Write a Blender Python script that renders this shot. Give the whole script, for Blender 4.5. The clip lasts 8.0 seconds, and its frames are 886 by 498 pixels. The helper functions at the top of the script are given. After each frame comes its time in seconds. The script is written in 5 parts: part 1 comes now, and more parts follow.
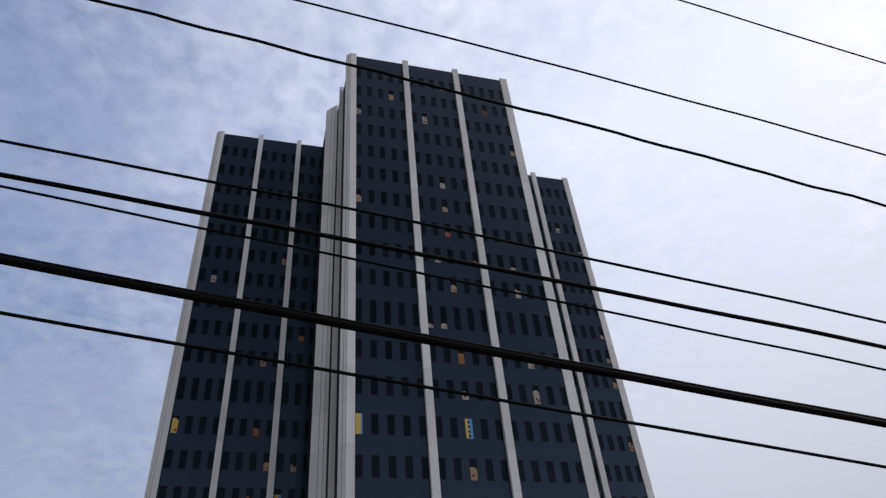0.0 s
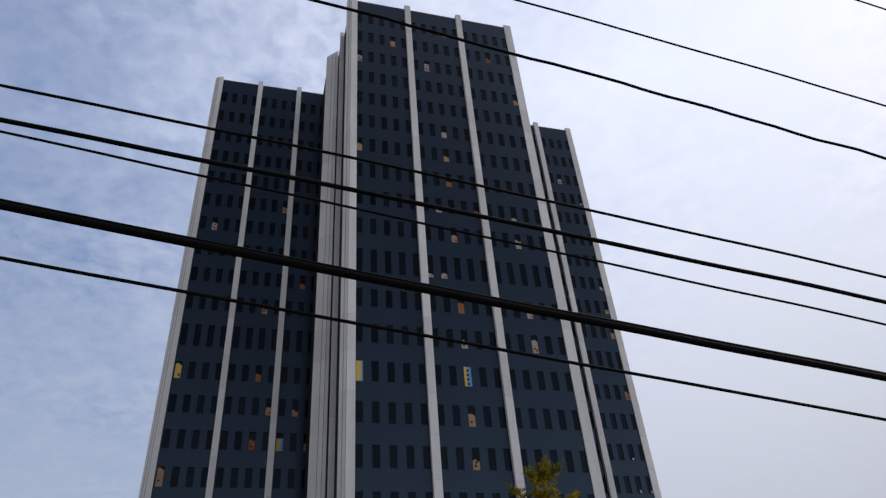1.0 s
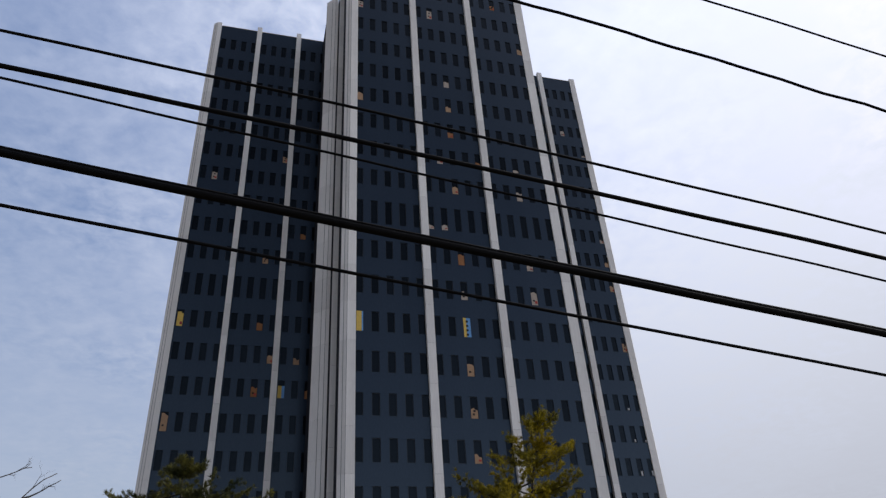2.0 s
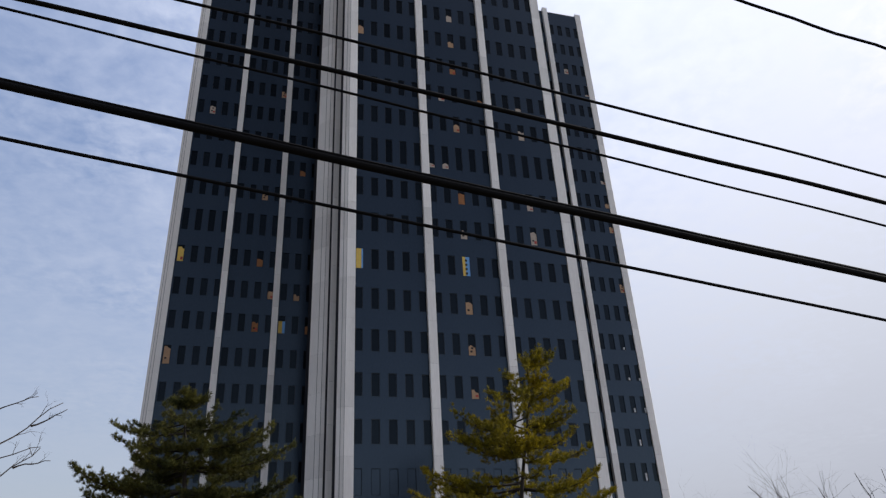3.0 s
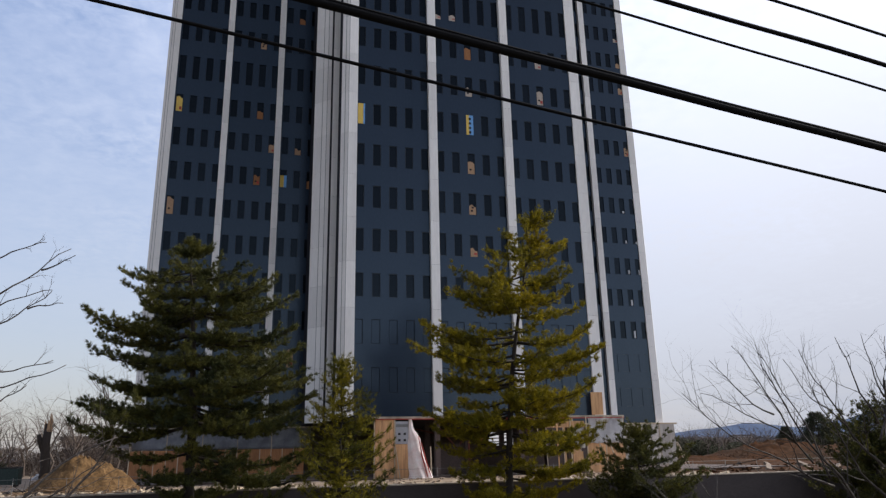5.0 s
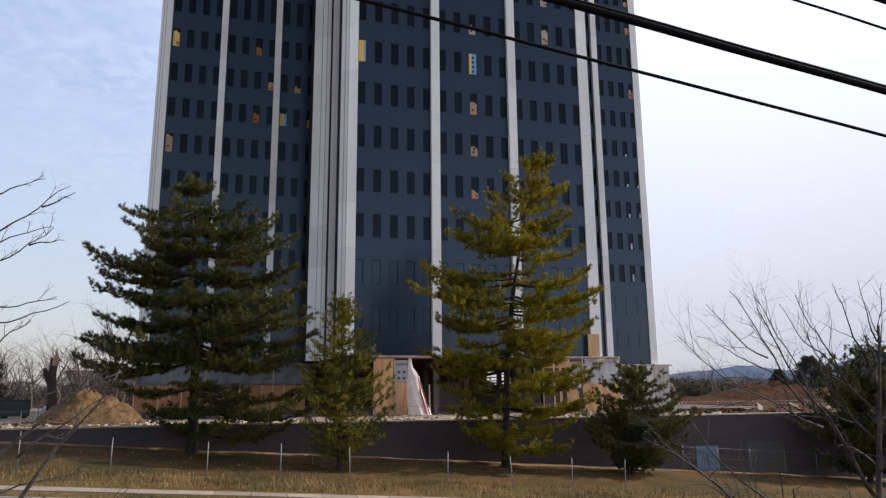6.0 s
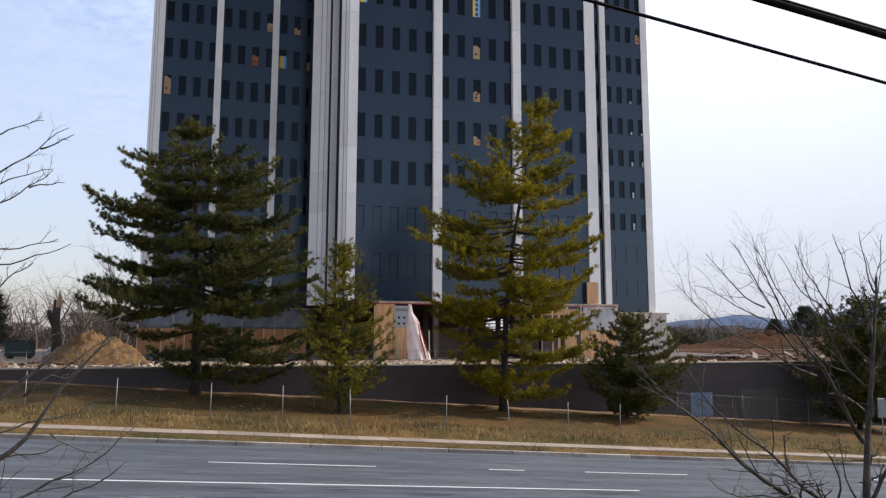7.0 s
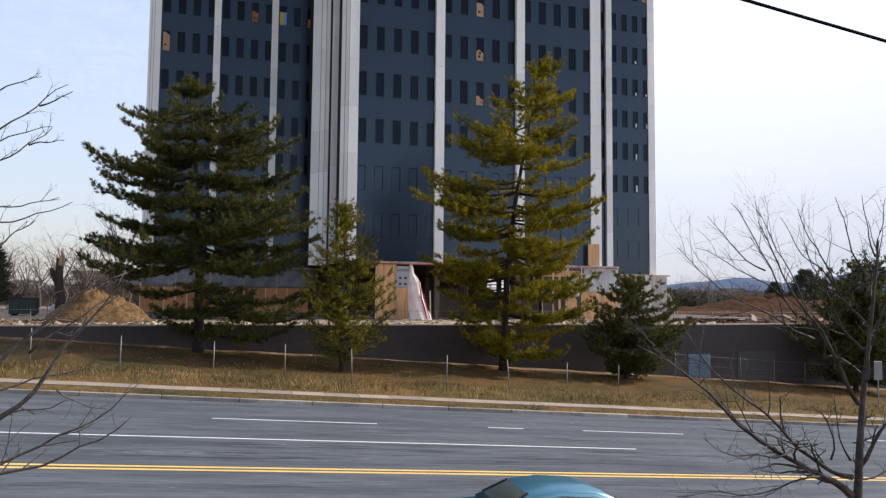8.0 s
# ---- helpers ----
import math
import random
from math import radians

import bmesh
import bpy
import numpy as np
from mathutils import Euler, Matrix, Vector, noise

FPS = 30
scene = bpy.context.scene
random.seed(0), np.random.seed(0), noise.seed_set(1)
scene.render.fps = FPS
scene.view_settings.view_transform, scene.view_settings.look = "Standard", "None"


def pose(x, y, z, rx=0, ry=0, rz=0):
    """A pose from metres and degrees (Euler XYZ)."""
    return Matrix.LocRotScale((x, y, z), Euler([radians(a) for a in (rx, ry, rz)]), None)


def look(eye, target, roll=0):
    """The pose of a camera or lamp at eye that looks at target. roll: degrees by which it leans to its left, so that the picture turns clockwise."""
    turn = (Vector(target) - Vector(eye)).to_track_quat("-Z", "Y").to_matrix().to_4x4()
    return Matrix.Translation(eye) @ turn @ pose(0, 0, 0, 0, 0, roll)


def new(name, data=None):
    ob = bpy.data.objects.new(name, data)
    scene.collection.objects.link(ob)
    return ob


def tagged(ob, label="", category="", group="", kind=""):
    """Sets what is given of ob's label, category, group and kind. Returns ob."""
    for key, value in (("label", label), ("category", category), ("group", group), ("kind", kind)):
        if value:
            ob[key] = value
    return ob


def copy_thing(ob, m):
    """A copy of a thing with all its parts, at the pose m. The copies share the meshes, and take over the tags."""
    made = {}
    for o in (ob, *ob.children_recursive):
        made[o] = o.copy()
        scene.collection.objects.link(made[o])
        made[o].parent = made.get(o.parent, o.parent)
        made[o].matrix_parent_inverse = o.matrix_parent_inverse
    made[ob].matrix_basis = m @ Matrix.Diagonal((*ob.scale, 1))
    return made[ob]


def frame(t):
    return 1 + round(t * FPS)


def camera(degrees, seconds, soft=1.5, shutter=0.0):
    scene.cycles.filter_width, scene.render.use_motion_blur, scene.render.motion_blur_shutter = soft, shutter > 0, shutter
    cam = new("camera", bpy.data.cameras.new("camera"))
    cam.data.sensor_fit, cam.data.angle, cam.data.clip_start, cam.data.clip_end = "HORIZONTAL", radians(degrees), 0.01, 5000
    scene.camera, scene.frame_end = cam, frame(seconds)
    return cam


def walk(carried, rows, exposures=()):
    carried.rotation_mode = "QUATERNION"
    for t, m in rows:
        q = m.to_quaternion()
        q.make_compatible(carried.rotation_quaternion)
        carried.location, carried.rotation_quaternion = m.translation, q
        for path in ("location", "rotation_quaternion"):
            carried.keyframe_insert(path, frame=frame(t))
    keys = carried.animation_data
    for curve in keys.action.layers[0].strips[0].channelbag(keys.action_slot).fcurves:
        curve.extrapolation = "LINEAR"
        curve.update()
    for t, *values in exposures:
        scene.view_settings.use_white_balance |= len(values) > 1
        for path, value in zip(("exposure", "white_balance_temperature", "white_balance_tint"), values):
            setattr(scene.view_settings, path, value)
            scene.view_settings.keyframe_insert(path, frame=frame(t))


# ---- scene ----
# ---------------------------------------------------------------- camera
# X runs along the road and the tower's front, Y away across the road, Z up; the camera turns on a stand on the bank.
EYE, TURN = 4.4, -16.0
cam = camera(64.19, 8.0, soft=1.3)
ROWS = [
    (0.0, -2.044, 40.397, 5.802), (0.5, -1.728, 38.283, 5.283), (1.0, -1.491, 36.374, 4.884),
    (2.5, -0.895, 30.226, 3.624), (3.0, -0.722, 27.527, 3.124), (3.5, -0.494, 24.169, 2.516),
    (4.0, -0.359, 21.226, 2.054), (4.5, -0.227, 18.591, 1.606), (6.0, 0.0, 11.383, 0.516),
    (6.5, 0.037, 9.063, 0.106), (7.0, 0.075, 7.073, -0.123), (7.5, 0.139, 5.385, -0.363), (8.0, 0.175, 3.898, -0.536),
]
walk(cam, [(t, pose(0, 0, EYE, 0, 0, yaw + TURN) @ pose(0, 0, 0, pitch) @ pose(0, 0, 0, 0, roll) @ pose(0, 0, 0, 90))
           for t, yaw, pitch, roll in ROWS],
     exposures=[(0.0, -0.76), (1.0, -0.73), (2.5, -0.63), (3.5, -0.53), (4.5, -0.38), (6.0, -0.14), (8.0, 0.07)])

# ---------------------------------------------------------------- world and sun
SUN_EL, SUN_AZ = 35.0, 85.0   # degrees; azimuth from +Y towards +X
world = bpy.data.worlds.new("sky")
scene.world = world
world.use_nodes = True
wt = world.node_tree
wt.nodes.clear()


def wnode(kind, **kw):
    n = wt.nodes.new(kind)
    for k, v in kw.items():
        if k == "operation":
            n.operation = v
        elif k == "blend_type":
            n.blend_type = v
    return n


w_out = wnode("ShaderNodeOutputWorld")
w_bg = wnode("ShaderNodeBackground")
w_sky = wnode("ShaderNodeTexSky")
w_sky.sky_type = "NISHITA"
w_sky.sun_disc = False
w_sky.sun_elevation, w_sky.sun_rotation = radians(SUN_EL), radians(SUN_AZ)
w_sky.air_density, w_sky.dust_density, w_sky.ozone_density = 1.0, 1.2, 1.5
w_tc = wnode("ShaderNodeTexCoord")
w_sep = wnode("ShaderNodeSeparateXYZ")
wt.links.new(w_tc.outputs["Generated"], w_sep.inputs[0])


def wmath(op, a, b=None, clamp=False):
    n = wnode("ShaderNodeMath", operation=op)
    n.use_clamp = clamp
    for i, v in enumerate((a, b)):
        if v is None:
            continue
        if isinstance(v, (int, float)):
            n.inputs[i].default_value = v
        else:
            wt.links.new(v, n.inputs[i])
    return n.outputs[0]


def wmap(value, a, b, c, d):
    n = wnode("ShaderNodeMapRange")
    wt.links.new(value, n.inputs[0])
    for i, v in enumerate((a, b, c, d)):
        n.inputs[i + 1].default_value = v
    return n.outputs[0]


up = wmath("MAXIMUM", wmath("ADD", w_sep.outputs[2], 0.12), 0.05)
w_comb = wnode("ShaderNodeCombineXYZ")
wt.links.new(wmath("DIVIDE", w_sep.outputs[0], up), w_comb.inputs[0])
wt.links.new(wmath("DIVIDE", w_sep.outputs[1], up), w_comb.inputs[1])


def wnoise(scale, detail, rough, distort):
    n = wnode("ShaderNodeTexNoise")
    wt.links.new(w_comb.outputs[0], n.inputs["Vector"])
    n.inputs["Scale"].default_value, n.inputs["Detail"].default_value = scale, detail
    n.inputs["Roughness"].default_value, n.inputs["Distortion"].default_value = rough, distort
    return n.outputs["Fac"]


def wdot(x, y, z):
    n = wnode("ShaderNodeVectorMath")
    n.operation = "DOT_PRODUCT"
    wt.links.new(w_tc.outputs["Generated"], n.inputs[0])
    n.inputs[1].default_value = (x, y, z)
    return n.outputs["Value"]


# broken thin cloud over most of the sky, with a clear blue stretch to the north-west
GAP_AZ, GAP_EL = -52.0, 36.0
VEIL_AZ, VEIL_EL = 72.0, 35.0   # the thickest, brightest part of the veil
w_dot = wnode("ShaderNodeVectorMath")
w_dot.operation = "DOT_PRODUCT"
wt.links.new(w_tc.outputs["Generated"], w_dot.inputs[0])
w_dot.inputs[1].default_value = (math.sin(radians(GAP_AZ)) * math.cos(radians(GAP_EL)), math.cos(radians(GAP_AZ)) * math.cos(radians(GAP_EL)), math.sin(radians(GAP_EL)))
clear = wmap(w_dot.outputs["Value"], 0.30, 0.95, 0.0, 1.0)
w_dot2 = wnode("ShaderNodeVectorMath")
w_dot2.operation = "DOT_PRODUCT"
wt.links.new(w_tc.outputs["Generated"], w_dot2.inputs[0])
w_dot2.inputs[1].default_value = (math.sin(radians(VEIL_AZ)) * math.cos(radians(VEIL_EL)), math.cos(radians(VEIL_AZ)) * math.cos(radians(VEIL_EL)), math.sin(radians(VEIL_EL)))
toward = wmap(w_dot2.outputs["Value"], 0.35, 0.90, 0.0, 1.0)
height_fade = wmap(w_sep.outputs[2], 0.12, 0.55, 0.12, 1.0)   # the cloud's grain melts into haze low down
puffs = wmath("MULTIPLY", wmap(wnoise(7.0, 9, 0.60, 0.5), 0.34, 0.70, -0.5, 0.5), height_fade)
calm = wmap(wdot(math.sin(radians(-52)) * 0.92, math.cos(radians(-52)) * 0.92, 0.39), 0.80, 0.94, 1.0, 0.06)   # hardly any texture where it is clear
flock_where = wmap(wnoise(2.2, 3, 0.5, 0.0), 0.42, 0.62, 0.3, 1.0)
flock = wmath("MULTIPLY", wmath("MULTIPLY", wmap(wnoise(26.0, 4, 0.55, 0.3), 0.32, 0.68, -0.5, 0.5), flock_where), height_fade)
banks = wmap(wnoise(1.3, 6, 0.55, 0.4), 0.30, 0.70, -0.5, 0.5)
low = wmap(w_sep.outputs[2], 0.0, 0.58, 0.30, 0.0)
cover = wmath("SUBTRACT", wmath("ADD", 0.29, wmath("MULTIPLY", toward, 0.57)), wmath("MULTIPLY", clear, 0.18))
grain_ = wmath("MULTIPLY", calm, wmath("ADD", wmath("MULTIPLY", puffs, 0.19), wmath("MULTIPLY", flock, 0.34)))
cover = wmath("ADD", cover, wmath("ADD", grain_, wmath("MULTIPLY", wmath("MULTIPLY", banks, calm), 0.08)))
cover = wmath("ADD", cover, low, clamp=True)
w_mix = wnode("ShaderNodeMixRGB")
wt.links.new(cover, w_mix.inputs[0])
w_gain = wnode("ShaderNodeMixRGB", blend_type="MULTIPLY")
w_gain.inputs[0].default_value = 1.0
w_gain.inputs[2].default_value = (2.32, 2.0, 1.92, 1)
wt.links.new(w_sky.outputs[0], w_gain.inputs[1])
wt.links.new(w_gain.outputs[0], w_mix.inputs[1])
w_mix.inputs[2].default_value = (8.1, 8.5, 9.8, 1)
# the veil is thinner and duller low down than it is high up
w_rise = wmap(wdot(-0.5, -0.87, 0.0), -0.2, 0.6, 0.95, -0.20)   # unseen south-west sky dimmed high up, to darken the tower's upper reflections
w_back_glow = wmath("MULTIPLY", wmap(wdot(0.6, -0.8, 0.0), 0.2, 0.95, 0.0, 1.5), wmap(w_sep.outputs[2], 0.05, 0.60, 1.0, 0.0))
w_base = wmath("ADD", 0.68, w_back_glow)      # unseen low south-east sky brightened, added to lift the tower's lower reflections
w_high = wmath("ADD", w_base, wmath("MULTIPLY", wmap(w_sep.outputs[2], 0.02, 0.72, 0.0, 1.0), w_rise))
w_grey = wnode("ShaderNodeCombineXYZ")
for i in range(3):
    wt.links.new(w_high, w_grey.inputs[i])
w_scale = wnode("ShaderNodeMixRGB", blend_type="MULTIPLY")
w_scale.inputs[0].default_value = 1.0
wt.links.new(w_mix.outputs[0], w_scale.inputs[1])
wt.links.new(w_grey.outputs[0], w_scale.inputs[2])
wt.links.new(w_scale.outputs[0], w_bg.inputs[0])
w_bg.inputs[1].default_value = 0.115
wt.links.new(w_bg.outputs[0], w_out.inputs[0])

sun_data = bpy.data.lights.new("sun", "SUN")
sun_data.energy, sun_data.angle, sun_data.color = 4.7, radians(0.6), (1.0, 0.95, 0.87)
sun = new("sun", sun_data)
to_sun = Vector((math.sin(radians(SUN_AZ)) * math.cos(radians(SUN_EL)), math.cos(radians(SUN_AZ)) * math.cos(radians(SUN_EL)), math.sin(radians(SUN_EL))))
sun.matrix_world = look(to_sun * 300, (0, 0, 0))


# ---------------------------------------------------------------- materials
def material(name, base, rough=0.8, vary=0.25, scale=3.0, fine=40.0, bump=0.2, metal=0.0, spec=0.4, stretch=(1, 1, 1), second=None,
             amount=0.5, random_by="", translucent=0.0, coords="Object"):
    """A rough painted or natural surface: a base colour with broad stains towards a second colour, fine grain and relief."""
    m = bpy.data.materials.new(name)
    m.use_nodes = True
    nt = m.node_tree
    bsdf = nt.nodes["Principled BSDF"]
    bsdf.inputs["Roughness"].default_value, bsdf.inputs["Metallic"].default_value = rough, metal
    bsdf.inputs["Specular IOR Level"].default_value = spec
    tc = nt.nodes.new("ShaderNodeTexCoord")
    mp = nt.nodes.new("ShaderNodeMapping")
    mp.inputs["Scale"].default_value = stretch
    if coords == "Object":
        nt.links.new(tc.outputs["Object"], mp.inputs[0])
    else:
        geo = nt.nodes.new("ShaderNodeNewGeometry")
        nt.links.new(geo.outputs["Position"], mp.inputs[0])

    def tex(s, detail):
        n = nt.nodes.new("ShaderNodeTexNoise")
        n.inputs["Scale"].default_value, n.inputs["Detail"].default_value, n.inputs["Roughness"].default_value = s, detail, 0.62
        nt.links.new(mp.outputs[0], n.inputs["Vector"])
        return n.outputs["Fac"]

    def ramp(v, a, b, c, d):
        n = nt.nodes.new("ShaderNodeMapRange")
        nt.links.new(v, n.inputs[0])
        for i, q in enumerate((a, b, c, d)):
            n.inputs[i + 1].default_value = q
        return n.outputs[0]

    def mix(fac, a, b, blend="MIX"):
        n = nt.nodes.new("ShaderNodeMixRGB")
        n.blend_type = blend
        for i, v in enumerate((fac, a, b)):
            if isinstance(v, tuple):
                n.inputs[i].default_value = (*v, 1)
            elif isinstance(v, (int, float)):
                n.inputs[i].default_value = v
            else:
                nt.links.new(v, n.inputs[i])
        return n.outputs[0]

    broad, grain = tex(scale, 5), tex(fine, 3)
    col = mix(ramp(broad, 0.5 - amount * 0.3, 0.5 + amount * 0.3, 0.0, 1.0), base, second or tuple(c * (1 - vary) for c in base))
    g = ramp(grain, 0.25, 0.75, 1 - vary, 1 + vary)
    gv = nt.nodes.new("ShaderNodeCombineXYZ")
    for i in range(3):
        nt.links.new(g, gv.inputs[i])
    col = mix(1.0, col, gv.outputs[0], "MULTIPLY")
    if random_by:
        if random_by == "island":
            rnd = nt.nodes.new("ShaderNodeNewGeometry").outputs["Random Per Island"]
        else:
            rnd = nt.nodes.new("ShaderNodeObjectInfo").outputs["Random"]
        r = ramp(rnd, 0.0, 1.0, 1 - vary * 1.4, 1 + vary * 1.4)
        rv = nt.nodes.new("ShaderNodeCombineXYZ")
        for i in range(3):
            nt.links.new(r, rv.inputs[i])
        col = mix(1.0, col, rv.outputs[0], "MULTIPLY")
    nt.links.new(col, bsdf.inputs["Base Color"])
    if bump:
        b = nt.nodes.new("ShaderNodeBump")
        b.inputs["Strength"].default_value, b.inputs["Distance"].default_value = bump, 0.02
        nt.links.new(grain, b.inputs["Height"])
        nt.links.new(b.outputs[0], bsdf.inputs["Normal"])
    if translucent:
        tr = nt.nodes.new("ShaderNodeBsdfTranslucent")
        nt.links.new(col, tr.inputs[0])
        ms = nt.nodes.new("ShaderNodeMixShader")
        ms.inputs[0].default_value = translucent
        out = nt.nodes["Material Output"]
        nt.links.new(bsdf.outputs[0], ms.inputs[1])
        nt.links.new(tr.outputs[0], ms.inputs[2])
        nt.links.new(ms.outputs[0], out.inputs[0])
    return m


